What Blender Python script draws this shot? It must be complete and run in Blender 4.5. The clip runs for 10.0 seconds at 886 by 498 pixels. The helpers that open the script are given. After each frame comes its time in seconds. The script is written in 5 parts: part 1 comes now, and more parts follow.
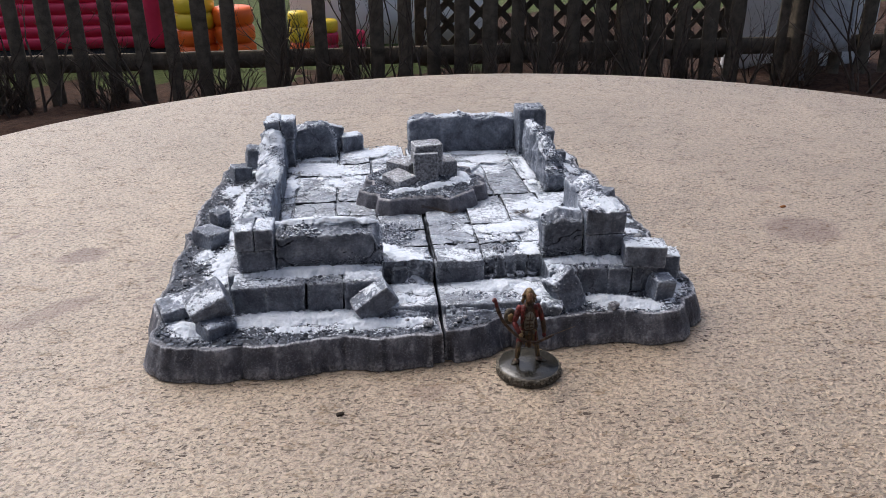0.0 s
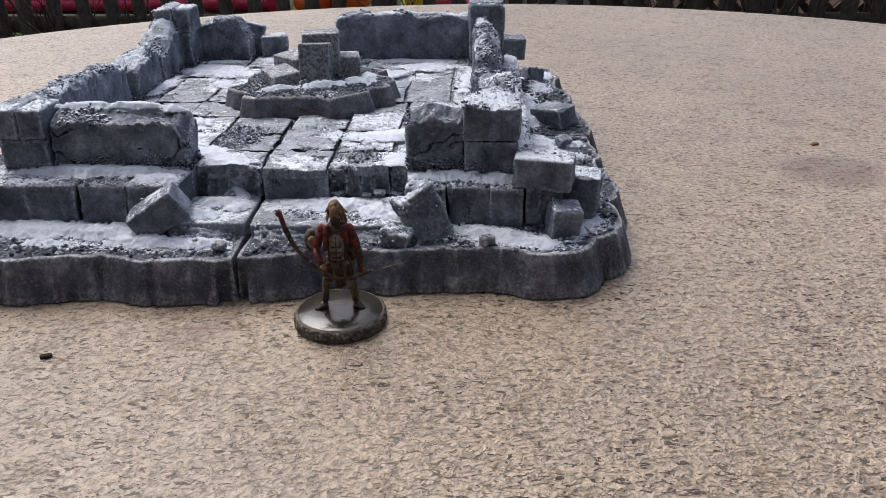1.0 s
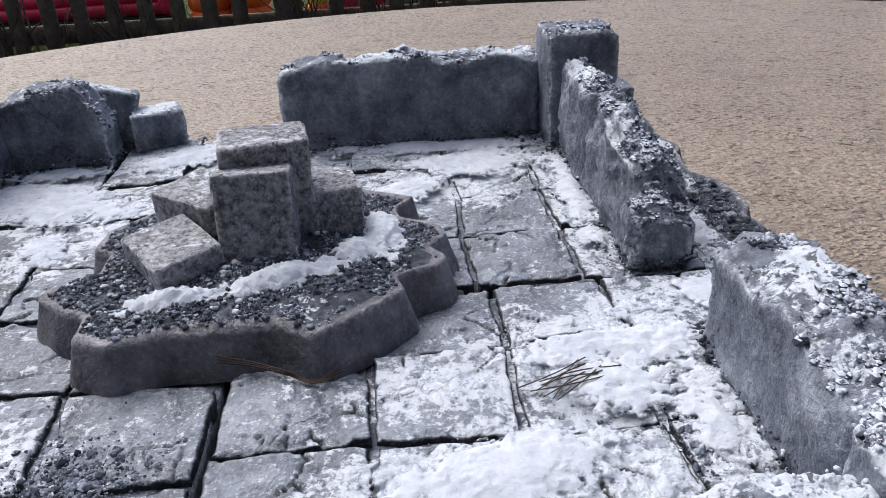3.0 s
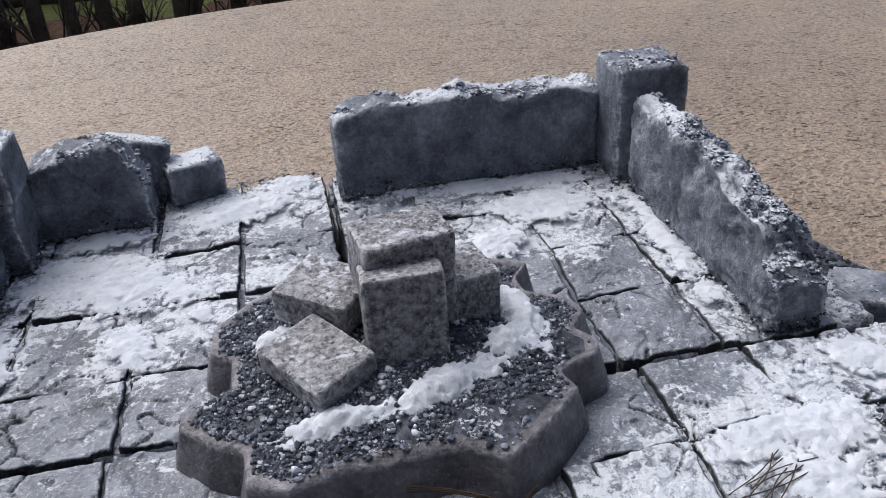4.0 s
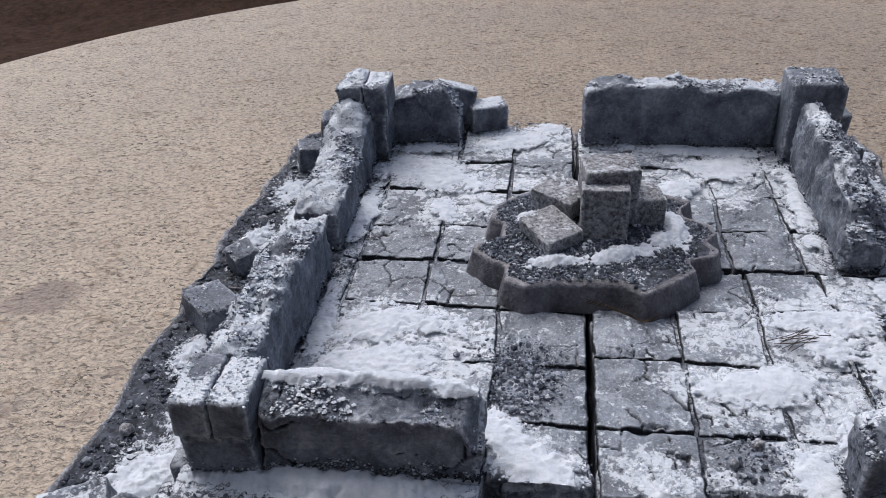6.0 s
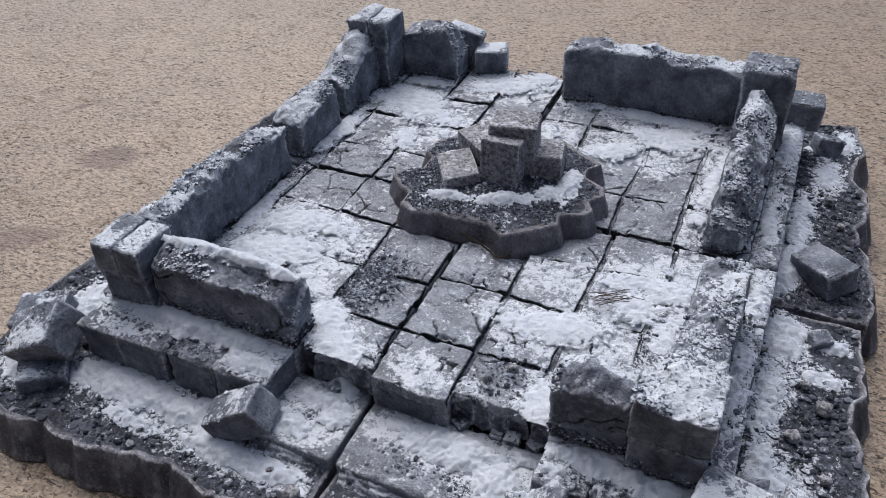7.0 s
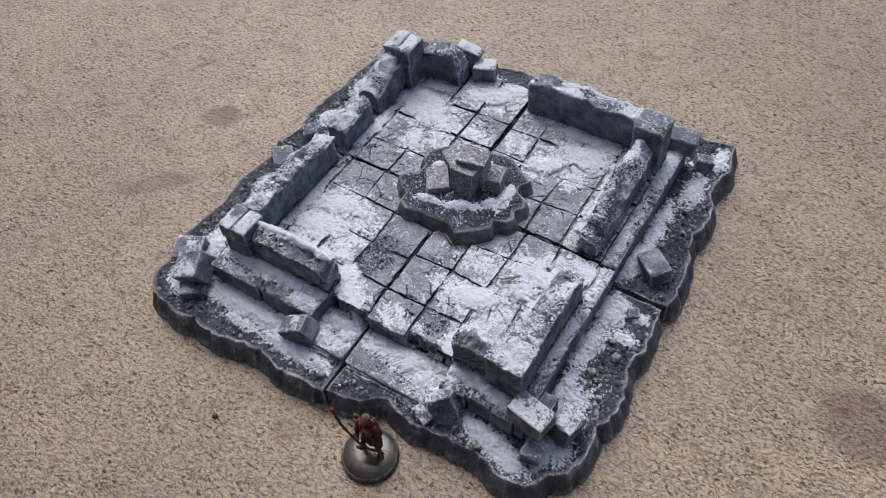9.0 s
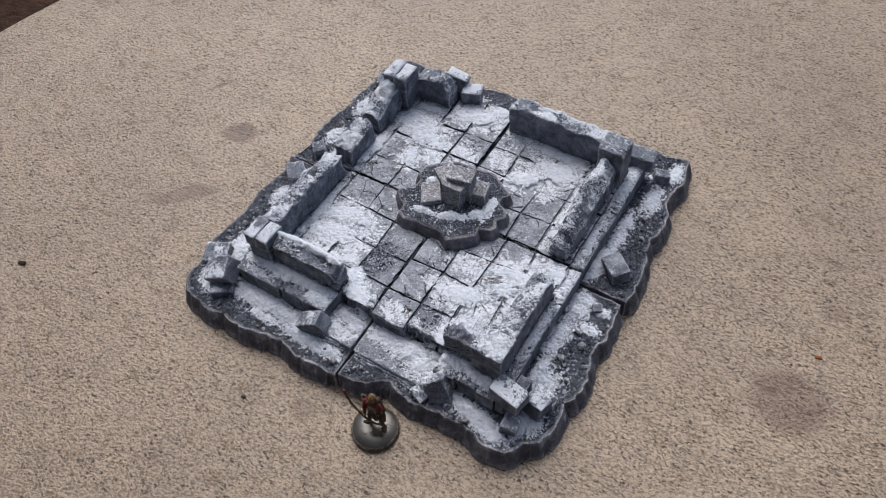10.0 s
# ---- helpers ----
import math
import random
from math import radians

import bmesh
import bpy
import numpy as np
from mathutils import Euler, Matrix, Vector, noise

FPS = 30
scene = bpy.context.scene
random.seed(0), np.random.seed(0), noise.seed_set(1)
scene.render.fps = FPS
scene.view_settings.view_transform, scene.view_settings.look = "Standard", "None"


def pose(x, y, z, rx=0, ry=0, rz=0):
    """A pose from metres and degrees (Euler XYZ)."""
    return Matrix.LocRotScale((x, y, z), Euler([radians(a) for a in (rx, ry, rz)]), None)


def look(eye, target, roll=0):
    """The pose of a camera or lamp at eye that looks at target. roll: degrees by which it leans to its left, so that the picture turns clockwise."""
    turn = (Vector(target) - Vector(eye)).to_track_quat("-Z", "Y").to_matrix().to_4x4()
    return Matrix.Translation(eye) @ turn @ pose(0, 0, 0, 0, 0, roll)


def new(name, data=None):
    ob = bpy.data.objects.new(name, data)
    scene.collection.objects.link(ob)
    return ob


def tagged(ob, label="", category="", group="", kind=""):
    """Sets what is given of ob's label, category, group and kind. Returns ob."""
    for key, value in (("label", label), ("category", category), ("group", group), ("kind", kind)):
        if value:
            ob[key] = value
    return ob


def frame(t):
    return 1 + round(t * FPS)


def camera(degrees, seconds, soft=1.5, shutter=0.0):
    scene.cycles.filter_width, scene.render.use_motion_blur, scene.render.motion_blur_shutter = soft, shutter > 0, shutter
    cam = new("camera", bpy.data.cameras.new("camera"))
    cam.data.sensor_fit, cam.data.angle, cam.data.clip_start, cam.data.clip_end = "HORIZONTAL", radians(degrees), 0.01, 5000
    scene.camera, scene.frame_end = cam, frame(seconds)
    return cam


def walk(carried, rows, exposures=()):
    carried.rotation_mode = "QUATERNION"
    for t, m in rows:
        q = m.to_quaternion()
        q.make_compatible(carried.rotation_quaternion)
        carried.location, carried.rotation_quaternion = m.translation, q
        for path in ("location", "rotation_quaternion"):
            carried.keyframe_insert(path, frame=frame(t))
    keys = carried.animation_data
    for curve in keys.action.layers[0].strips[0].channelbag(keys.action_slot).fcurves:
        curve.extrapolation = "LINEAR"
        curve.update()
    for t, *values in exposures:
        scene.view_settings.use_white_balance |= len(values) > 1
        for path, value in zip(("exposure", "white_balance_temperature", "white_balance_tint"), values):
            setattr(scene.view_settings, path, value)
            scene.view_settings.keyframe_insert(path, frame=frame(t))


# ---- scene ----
# A tabletop ruin of four resin terrain tiles on a round garden table. Plan lengths are in millimetres, turned to metres by MM.
MM = 0.001

# ---- camera ----
cam = camera(57.4, 10.0, soft=0.8)
PATH = [
    (0, (-0.02958, -0.38647, 0.17062), (-0.00054, -0.11392, 0.04865), -0.40),
    (0.5, (0.03419, -0.34831, 0.13874), (0.03714, -0.07611, 0.01264), -0.31),
    (1, (0.06882, -0.31418, 0.11263), (0.05533, -0.04381, -0.01669), -0.64),
    (1.5, (0.05270, -0.25123, 0.09333), (0.03232, 0.01837, -0.03668), -1.65),
    (2, (0.03672, -0.19121, 0.07872), (0.01820, 0.07981, -0.04856), -2.56),
    (2.5, (0.02891, -0.14528, 0.08393), (0.02329, 0.12603, -0.04397), -2.55),
    (3.8, (0.00923, -0.09937, 0.10800), (0.05282, 0.15813, -0.03961), -3.35),
    (4, (-0.00834, -0.09726, 0.11063), (0.03827, 0.15862, -0.03889), -3.14),
    (4.5, (-0.03912, -0.10430, 0.12020), (0.00883, 0.14794, -0.03497), -2.70),
    (5, (-0.05689, -0.12918, 0.12947), (-0.01995, 0.12266, -0.02932), -2.11),
    (5.2, (-0.06035, -0.14155, 0.13042), (-0.03099, 0.11091, -0.02896), -1.91),
    (6.3, (0.01090, -0.19664, 0.15910), (-0.05296, 0.04497, -0.00688), -2.68),
    (6.5, (0.02219, -0.20133, 0.16339), (-0.05468, 0.03325, -0.00709), -2.59),
    (7, (0.07780, -0.19310, 0.17302), (-0.02545, 0.01909, -0.01222), -2.42),
    (7.5, (0.12760, -0.18825, 0.20424), (0.00865, -0.00204, 0.00132), -3.03),
    (8, (0.14205, -0.19480, 0.25081), (0.02229, -0.02905, 0.03129), -3.97),
    (8.5, (0.14397, -0.20841, 0.29530), (0.03069, -0.05373, 0.06456), -4.54),
    (9, (0.14877, -0.22191, 0.33255), (0.04153, -0.07201, 0.09584), -4.67),
    (9.5, (0.16226, -0.23426, 0.36688), (0.05809, -0.08680, 0.12729), -4.65),
    (10, (0.16825, -0.24620, 0.39216), (0.06541, -0.09951, 0.15153), -4.45),
]
walk(cam, [(t, look(eye, target, roll)) for t, eye, target, roll in PATH], exposures=[(0.0, 0.42, 6070, 10), (1.0, 0.28, 6120, 10), (1.5, 0.29, 5970, 10), (2.0, 0.4, 5870, 10), (2.5, 0.31, 5920, 10), (4.0, 0.05, 6140, 10), (5.0, -0.03, 6090, 10), (7.0, -0.11, 6040, 10), (8.5, -0.11, 6090, 10), (10.0, -0.09, 6140, 10)])

# ---- light ----
world = bpy.data.worlds.new("overcast_sky")
scene.world = world
world.use_nodes = True
wn = world.node_tree.nodes
sky = wn.new("ShaderNodeTexSky")
sky.sky_type = "NISHITA"
sky.sun_disc = False
sky.sun_elevation = radians(58)
sky.sun_rotation = radians(-38)
sky.air_density, sky.dust_density, sky.ozone_density = 1.0, 6.5, 0.7
world.node_tree.links.new(sky.outputs[0], wn["Background"].inputs[0])
wn["Background"].inputs[1].default_value = 0.15
sun = new("sun", bpy.data.lights.new("sun", "SUN"))
sun.data.energy = 1.35
sun.data.angle = radians(38)
sun.data.color = (1.0, 0.98, 0.95)
sun.matrix_world = look((-2.1, 2.7, 4.2), (0, 0, 0))


# ---- materials ----
def mat(name, rough=0.8, spec=0.3, metal=0.0):
    m = bpy.data.materials.new(name)
    m.use_nodes = True
    b = m.node_tree.nodes["Principled BSDF"]
    b.inputs["Roughness"].default_value = rough
    b.inputs["Specular IOR Level"].default_value = spec
    b.inputs["Metallic"].default_value = metal
    return m, m.node_tree, b


def node(nt, kind, **inputs):
    n = nt.nodes.new(kind)
    for k, v in inputs.items():
        n.inputs[k.replace("_", " ")].default_value = v
    return n


def noise_at(nt, vec, scale, detail=4.0, rough=0.6, distort=0.0):
    n = node(nt, "ShaderNodeTexNoise", Scale=scale, Detail=detail, Roughness=rough, Distortion=distort)
    nt.links.new(vec, n.inputs["Vector"])
    return n.outputs["Fac"]


def ramp(nt, fac, *stops):
    n = nt.nodes.new("ShaderNodeValToRGB")
    e = n.color_ramp.elements
    while len(e) < len(stops):
        e.new(0.5)
    for el, (p, c) in zip(e, stops):
        el.position = p
        el.color = (*c, 1) if isinstance(c, tuple) else (c, c, c, 1)
    nt.links.new(fac, n.inputs[0])
    return n.outputs[0]


def mix(nt, fac, a, b, mode="MIX"):
    n = nt.nodes.new("ShaderNodeMix")
    n.data_type, n.blend_type = "RGBA", mode
    for sock, v in ((n.inputs[0], fac), (n.inputs[6], a), (n.inputs[7], b)):
        if isinstance(v, (int, float)):
            sock.default_value = v
        elif isinstance(v, tuple):
            sock.default_value = (*v, 1)
        else:
            nt.links.new(v, sock)
    return n.outputs[2]


def math_node(nt, op, a, b=0.0, clamp=False):
    n = nt.nodes.new("ShaderNodeMath")
    n.operation, n.use_clamp = op, clamp
    for sock, v in zip(n.inputs, (a, b)):
        if isinstance(v, (int, float)):
            sock.default_value = v
        else:
            nt.links.new(v, sock)
    return n.outputs[0]


def bump(nt, b, height, strength, dist, under=None):
    n = node(nt, "ShaderNodeBump", Strength=strength, Distance=dist)
    nt.links.new(height, n.inputs["Height"])
    if under is not None:
        nt.links.new(under, n.inputs["Normal"])
    nt.links.new(n.outputs[0], b.inputs["Normal"])
    return n.outputs[0]


def position(nt):
    return nt.nodes.new("ShaderNodeNewGeometry")


def snow_dust(nt, g, col, dust, grit=1.0):
    """Craft snow sifted over a surface: where its snow attribute is high, thinning out in flakes, on what faces up."""
    pos = g.outputs["Position"]
    amount = nt.nodes.new("ShaderNodeAttribute")
    amount.attribute_name = "snow"
    up = nt.nodes.new("ShaderNodeSeparateXYZ")
    nt.links.new(g.outputs["Normal"], up.inputs[0])
    faces_up = ramp(nt, up.outputs[2], (0.30, 0.0), (0.80, 1.0))
    patch = math_node(nt, "MULTIPLY", math_node(nt, "SUBTRACT", noise_at(nt, pos, 190, 5, 0.7), 0.5), 1.6)
    flake = math_node(nt, "MULTIPLY", math_node(nt, "SUBTRACT", noise_at(nt, pos, 620, 5, 0.72), 0.5), 2.2)
    sums = math_node(nt, "ADD", math_node(nt, "ADD", amount.outputs["Fac"], patch), flake)
    cover = ramp(nt, math_node(nt, "ADD", sums, 0.3 * dust), (0.53, 0.0), (0.61, 0.6), (0.76, 1.0))
    col = mix(nt, math_node(nt, "MULTIPLY", faces_up, cover), col, (0.58, 0.625, 0.69))
    # dark grains of grit that poke through
    poke = math_node(nt, "MULTIPLY", ramp(nt, noise_at(nt, pos, 1150, 2, 0.5), (0.575, 0.0), (0.625, 1.0)), ramp(nt, noise_at(nt, pos, 130, 4, 0.65), (0.47, 0.0), (0.56, 1.0)))
    return mix(nt, math_node(nt, "MULTIPLY", math_node(nt, "MULTIPLY", poke, faces_up), 0.85 * grit), col, (0.022, 0.025, 0.033))


def painted_stone(name, dark, mid, light, dust=0.5, rough=0.7, edge=0.5, relief=0.5, warm=0.0, speckle=0.35, fleck=0.4, cracks=0.0, spacing=60.0, gloss=0.35, some=0.44):
    """Grey craft paint over foam: a dark wash, a mid coat, pale dry-brushing on edges and fine snow dust on what faces up."""
    m, nt, b = mat(name, rough, gloss)
    g = position(nt)
    pos = g.outputs["Position"]
    blot = noise_at(nt, pos, 110, 5, 0.62, 0.3)
    grain = noise_at(nt, pos, 900, 4, 0.65)
    fine = noise_at(nt, pos, 2600, 3, 0.6)
    col = ramp(nt, blot, (0.32, dark), (0.55, mid), (0.78, tuple(0.5 * (u + v) for u, v in zip(mid, light))))
    speck = ramp(nt, grain, (0.36, 1.0 - 0.7 * speckle), (0.64, 1.0 + 0.4 * speckle))
    col = mix(nt, 1.0, col, speck, "MULTIPLY")
    if warm:
        tint = ramp(nt, noise_at(nt, pos, 45, 3), (0.55, 0.0), (0.72, warm))
        col = mix(nt, tint, col, (0.10, 0.075, 0.07))
    streak = nt.nodes.new("ShaderNodeMapping")
    streak.inputs["Scale"].default_value = (1.0, 1.0, 0.18)
    nt.links.new(pos, streak.inputs[0])
    col = mix(nt, 1.0, col, ramp(nt, noise_at(nt, streak.outputs[0], 330, 4, 0.7), (0.34, 0.86), (0.66, 1.12)), "MULTIPLY")
    inked = nt.nodes.new("ShaderNodeAttribute")
    inked.attribute_name = "wash"
    wash = math_node(nt, "MAXIMUM", inked.outputs["Fac"], ramp(nt, g.outputs["Pointiness"], (0.41, 1.0), (0.485, 0.0)))
    col = mix(nt, math_node(nt, "MULTIPLY", wash, 0.9), col, tuple(0.22 * c for c in dark))
    split = None
    if cracks:
        bent = nt.nodes.new("ShaderNodeVectorMath")
        bent.operation = "MULTIPLY_ADD"
        wander = node(nt, "ShaderNodeTexNoise", Scale=260.0, Detail=5.0, Roughness=0.7)
        nt.links.new(pos, wander.inputs["Vector"])
        nt.links.new(wander.outputs["Color"], bent.inputs[0])
        bent.inputs[1].default_value = (0.0075, 0.0075, 0.0075)
        nt.links.new(pos, bent.inputs[2])
        cells = nt.nodes.new("ShaderNodeTexVoronoi")
        cells.feature = "DISTANCE_TO_EDGE"
        cells.inputs["Scale"].default_value = spacing
        nt.links.new(bent.outputs[0], cells.inputs["Vector"])
        line = ramp(nt, cells.outputs["Distance"], (0.006, 1.0), (0.018, 0.0))
        split = math_node(nt, "MULTIPLY", line, ramp(nt, noise_at(nt, pos, 75, 3, 0.6), (some, 0.0), (some + 0.08, 1.0)))
    flecks = ramp(nt, noise_at(nt, pos, 1700, 3, 0.7), (0.54, 0.0), (0.68, 1.0))
    flecks = math_node(nt, "MULTIPLY", flecks, ramp(nt, noise_at(nt, pos, 140, 3, 0.6), (0.35, 0.25), (0.6, 1.0)))
    col = mix(nt, math_node(nt, "MULTIPLY", flecks, fleck), col, light)
    worn = nt.nodes.new("ShaderNodeAttribute")
    worn.attribute_name = "edge"
    point = math_node(nt, "MAXIMUM", worn.outputs["Fac"], ramp(nt, g.outputs["Pointiness"], (0.51, 0.0), (0.60, 1.0)))
    brush = math_node(nt, "MULTIPLY", point, ramp(nt, grain, (0.42, 0.2), (0.6, 1.0)))
    col = mix(nt, math_node(nt, "MULTIPLY", brush, edge), col, light)
    if dust:
        col = snow_dust(nt, g, col, dust, 0.35 if dust > 0.7 else 1.0)
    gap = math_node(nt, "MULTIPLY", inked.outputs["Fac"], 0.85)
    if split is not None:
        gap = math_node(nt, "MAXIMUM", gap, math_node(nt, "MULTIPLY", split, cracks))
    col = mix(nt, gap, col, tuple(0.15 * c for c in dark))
    nt.links.new(math_node(nt, "MULTIPLY", math_node(nt, "SUBTRACT", 1.0, gap), gloss), b.inputs["Specular IOR Level"])
    nt.links.new(col, b.inputs["Base Color"])
    under = bump(nt, b, grain, relief, 0.0006)
    if split is not None:
        under = bump(nt, b, split, -0.6, 0.0008, under)
    under = bump(nt, b, blot, 0.8, 0.0018, under)
    bump(nt, b, fine, relief * 0.7, 0.0002, under)
    return m


STONE = painted_stone("grey_painted_stone", (0.062, 0.073, 0.097), (0.165, 0.187, 0.234), (0.57, 0.61, 0.675), dust=0.12, edge=0.8, relief=0.8, cracks=0.5, spacing=44.0, fleck=0.22, some=0.55)
BASE = painted_stone("grey_painted_base", (0.030, 0.032, 0.043), (0.088, 0.093, 0.118), (0.72, 0.73, 0.78), dust=0.0, edge=1.0, relief=0.7, fleck=0.22, gloss=0.5)
SLAB = painted_stone("grey_slab_stone", (0.056, 0.065, 0.087), (0.145, 0.163, 0.204), (0.56, 0.60, 0.66), dust=0.6, edge=0.7, relief=0.8, cracks=0.6, spacing=60.0, fleck=0.28, some=0.53)
TILE = painted_stone("slate_grey_tile", (0.080, 0.093, 0.119), (0.200, 0.228, 0.280), (0.58, 0.63, 0.69), dust=0.95, rough=0.45, edge=0.45, relief=0.8, cracks=0.8, spacing=70.0, fleck=0.7, gloss=0.6, some=0.56)
DAIS = painted_stone("dark_grey_mound", (0.052, 0.052, 0.062), (0.130, 0.128, 0.148), (0.50, 0.50, 0.54), dust=0.0, rough=0.45, edge=0.8, relief=0.5, fleck=0.2)
BLOCK = painted_stone("pitted_grey_block", (0.170, 0.175, 0.195), (0.270, 0.277, 0.303), (0.66, 0.675, 0.71), dust=0.45, edge=0.85, relief=1.0, speckle=1.0, fleck=0.6)


def gravel_material(name, k):
    """Loose grains, each with a grey of its own; k: how pale."""
    m, nt, b = mat(name, 0.75, 0.3)
    g = position(nt)
    rnd = g.outputs["Random Per Island"]
    grain = noise_at(nt, g.outputs["Position"], 1400, 3)
    col = ramp(nt, rnd, (0.0, (0.021 * k, 0.025 * k, 0.035 * k)), (0.5, (0.065 * k, 0.076 * k, 0.100 * k)), (0.8, (0.155 * k, 0.176 * k, 0.218 * k)), (1.0, (0.30 * k, 0.32 * k, 0.355 * k)))
    col = mix(nt, 1.0, col, ramp(nt, grain, (0.35, 0.6), (0.65, 1.3)), "MULTIPLY")
    col = snow_dust(nt, g, col, 0.45)
    nt.links.new(col, b.inputs["Base Color"])
    bump(nt, b, grain, 0.5, 0.0003)
    return m


def soil_material():
    m, nt, b = mat("dark_textured_soil", 0.8, 0.25)
    g = position(nt)
    pos = g.outputs["Position"]
    v = node(nt, "ShaderNodeTexVoronoi", Scale=1100)
    nt.links.new(pos, v.inputs["Vector"])
    grain = noise_at(nt, pos, 1500, 3)
    col = ramp(nt, noise_at(nt, pos, 130, 5, 0.65), (0.35, (0.027, 0.031, 0.042)), (0.6, (0.067, 0.076, 0.098)), (0.78, (0.18, 0.20, 0.24)))
    col = mix(nt, 1.0, col, ramp(nt, v.outputs["Color"], (0.2, 0.5), (0.8, 1.5)), "MULTIPLY")
    col = snow_dust(nt, g, col, 0.45)
    nt.links.new(col, b.inputs["Base Color"])
    under = bump(nt, b, v.outputs["Distance"], -0.9, 0.0006)
    bump(nt, b, grain, 0.5, 0.0003, under)
    return m


def snow_material(name, thin):
    """Craft snow in soft clumps; thin: its margins, where the depth attribute runs out, let the ground show through."""
    m, nt, b = mat(name, 0.9, 0.15)
    pos = position(nt).outputs["Position"]
    grain = noise_at(nt, pos, 1100, 4, 0.7)
    clump = noise_at(nt, pos, 330, 4, 0.65)
    col = ramp(nt, clump, (0.3, (0.46, 0.51, 0.585)), (0.62, (0.615, 0.655, 0.72)))
    nt.links.new(col, b.inputs["Base Color"])
    under = bump(nt, b, clump, 0.45, 0.001)
    bump(nt, b, grain, 0.4, 0.0004, under)
    if thin:
        deep = nt.nodes.new("ShaderNodeAttribute")
        deep.attribute_name = "depth"
        flake = math_node(nt, "MULTIPLY", math_node(nt, "SUBTRACT", noise_at(nt, pos, 700, 5, 0.72), 0.5), 1.7)
        blotch = math_node(nt, "MULTIPLY", math_node(nt, "SUBTRACT", clump, 0.5), 1.4)
        cover = math_node(nt, "ADD", math_node(nt, "ADD", math_node(nt, "MULTIPLY", deep.outputs["Fac"], 1.9), flake), blotch)
        nt.links.new(ramp(nt, cover, (0.22, 0.0), (0.72, 1.0)), b.inputs["Alpha"])
    return m


def table_material():
    """Beige cast stone with short creases, pits, sandy grain and a few dark stains."""
    m, nt, b = mat("beige_textured_tabletop", 0.45, 0.8)
    b.inputs["Coat Weight"].default_value = 0.36
    b.inputs["Coat Roughness"].default_value = 0.38
    pos = position(nt).outputs["Position"]
    big = noise_at(nt, pos, 7, 4, 0.6)
    mid = noise_at(nt, pos, 60, 5, 0.65)
    long_ = nt.nodes.new("ShaderNodeMapping")
    long_.inputs["Scale"].default_value = (0.80, 1.0, 1.0)
    long_.inputs["Rotation"].default_value = (0, 0, radians(-14))
    nt.links.new(pos, long_.inputs[0])
    skin = noise_at(nt, long_.outputs[0], 640, 2, 0.55, 0.5)
    stroke = noise_at(nt, long_.outputs[0], 420, 2, 0.5, 0.6)
    grain = noise_at(nt, pos, 1500, 3, 0.6)
    col = ramp(nt, big, (0.3, (0.276, 0.211, 0.147)), (0.7, (0.366, 0.284, 0.200)))
    col = mix(nt, 1.0, col, ramp(nt, mid, (0.3, 0.86), (0.7, 1.1)), "MULTIPLY")
    col = mix(nt, 1.0, col, ramp(nt, grain, (0.3, 0.88), (0.7, 1.1)), "MULTIPLY")
    far = nt.nodes.new("ShaderNodeMapping")
    far.inputs["Scale"].default_value = (0.55, 1.0, 1.0)
    far.inputs["Rotation"].default_value = (0, 0, radians(-12))
    nt.links.new(pos, far.inputs[0])
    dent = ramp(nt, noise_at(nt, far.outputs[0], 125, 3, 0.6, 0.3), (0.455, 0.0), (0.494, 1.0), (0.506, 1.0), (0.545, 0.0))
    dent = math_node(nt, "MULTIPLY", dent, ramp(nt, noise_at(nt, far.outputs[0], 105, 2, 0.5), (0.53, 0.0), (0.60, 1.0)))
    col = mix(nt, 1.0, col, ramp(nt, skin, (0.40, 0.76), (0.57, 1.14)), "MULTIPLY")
    # wrinkled skin: small lumps painted paler, shade painted dark in the short creases, deeper in places
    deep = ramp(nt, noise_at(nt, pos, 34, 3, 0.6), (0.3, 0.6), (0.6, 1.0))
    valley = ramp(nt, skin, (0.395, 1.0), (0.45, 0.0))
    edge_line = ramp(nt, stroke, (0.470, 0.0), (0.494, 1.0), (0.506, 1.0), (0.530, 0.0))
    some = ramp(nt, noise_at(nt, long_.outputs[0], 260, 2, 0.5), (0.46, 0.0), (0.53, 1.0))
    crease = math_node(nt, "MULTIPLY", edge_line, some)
    drawn = nt.nodes.new("ShaderNodeMapping")
    drawn.inputs["Scale"].default_value = (0.5, 1.0, 1.0)
    drawn.inputs["Rotation"].default_value = (0, 0, radians(-24))
    nt.links.new(pos, drawn.inputs[0])
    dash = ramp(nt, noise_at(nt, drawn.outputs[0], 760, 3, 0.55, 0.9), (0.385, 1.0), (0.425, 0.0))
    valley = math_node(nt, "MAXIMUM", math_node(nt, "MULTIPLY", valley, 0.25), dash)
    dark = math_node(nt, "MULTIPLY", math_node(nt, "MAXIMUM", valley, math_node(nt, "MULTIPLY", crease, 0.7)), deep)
    # shade of creases, dashes and dents goes into the colour, following the bump noise
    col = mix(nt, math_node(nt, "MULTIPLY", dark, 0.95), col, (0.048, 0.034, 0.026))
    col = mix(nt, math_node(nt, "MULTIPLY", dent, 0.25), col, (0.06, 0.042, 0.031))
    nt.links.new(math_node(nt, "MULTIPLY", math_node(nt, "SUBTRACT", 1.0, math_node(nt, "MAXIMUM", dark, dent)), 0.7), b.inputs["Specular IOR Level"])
    pits = ramp(nt, noise_at(nt, pos, 95, 2, 0.4), (0.72, 0.0), (0.77, 1.0))
    col = mix(nt, math_node(nt, "MULTIPLY", pits, 0.35), col, (0.15, 0.105, 0.08))
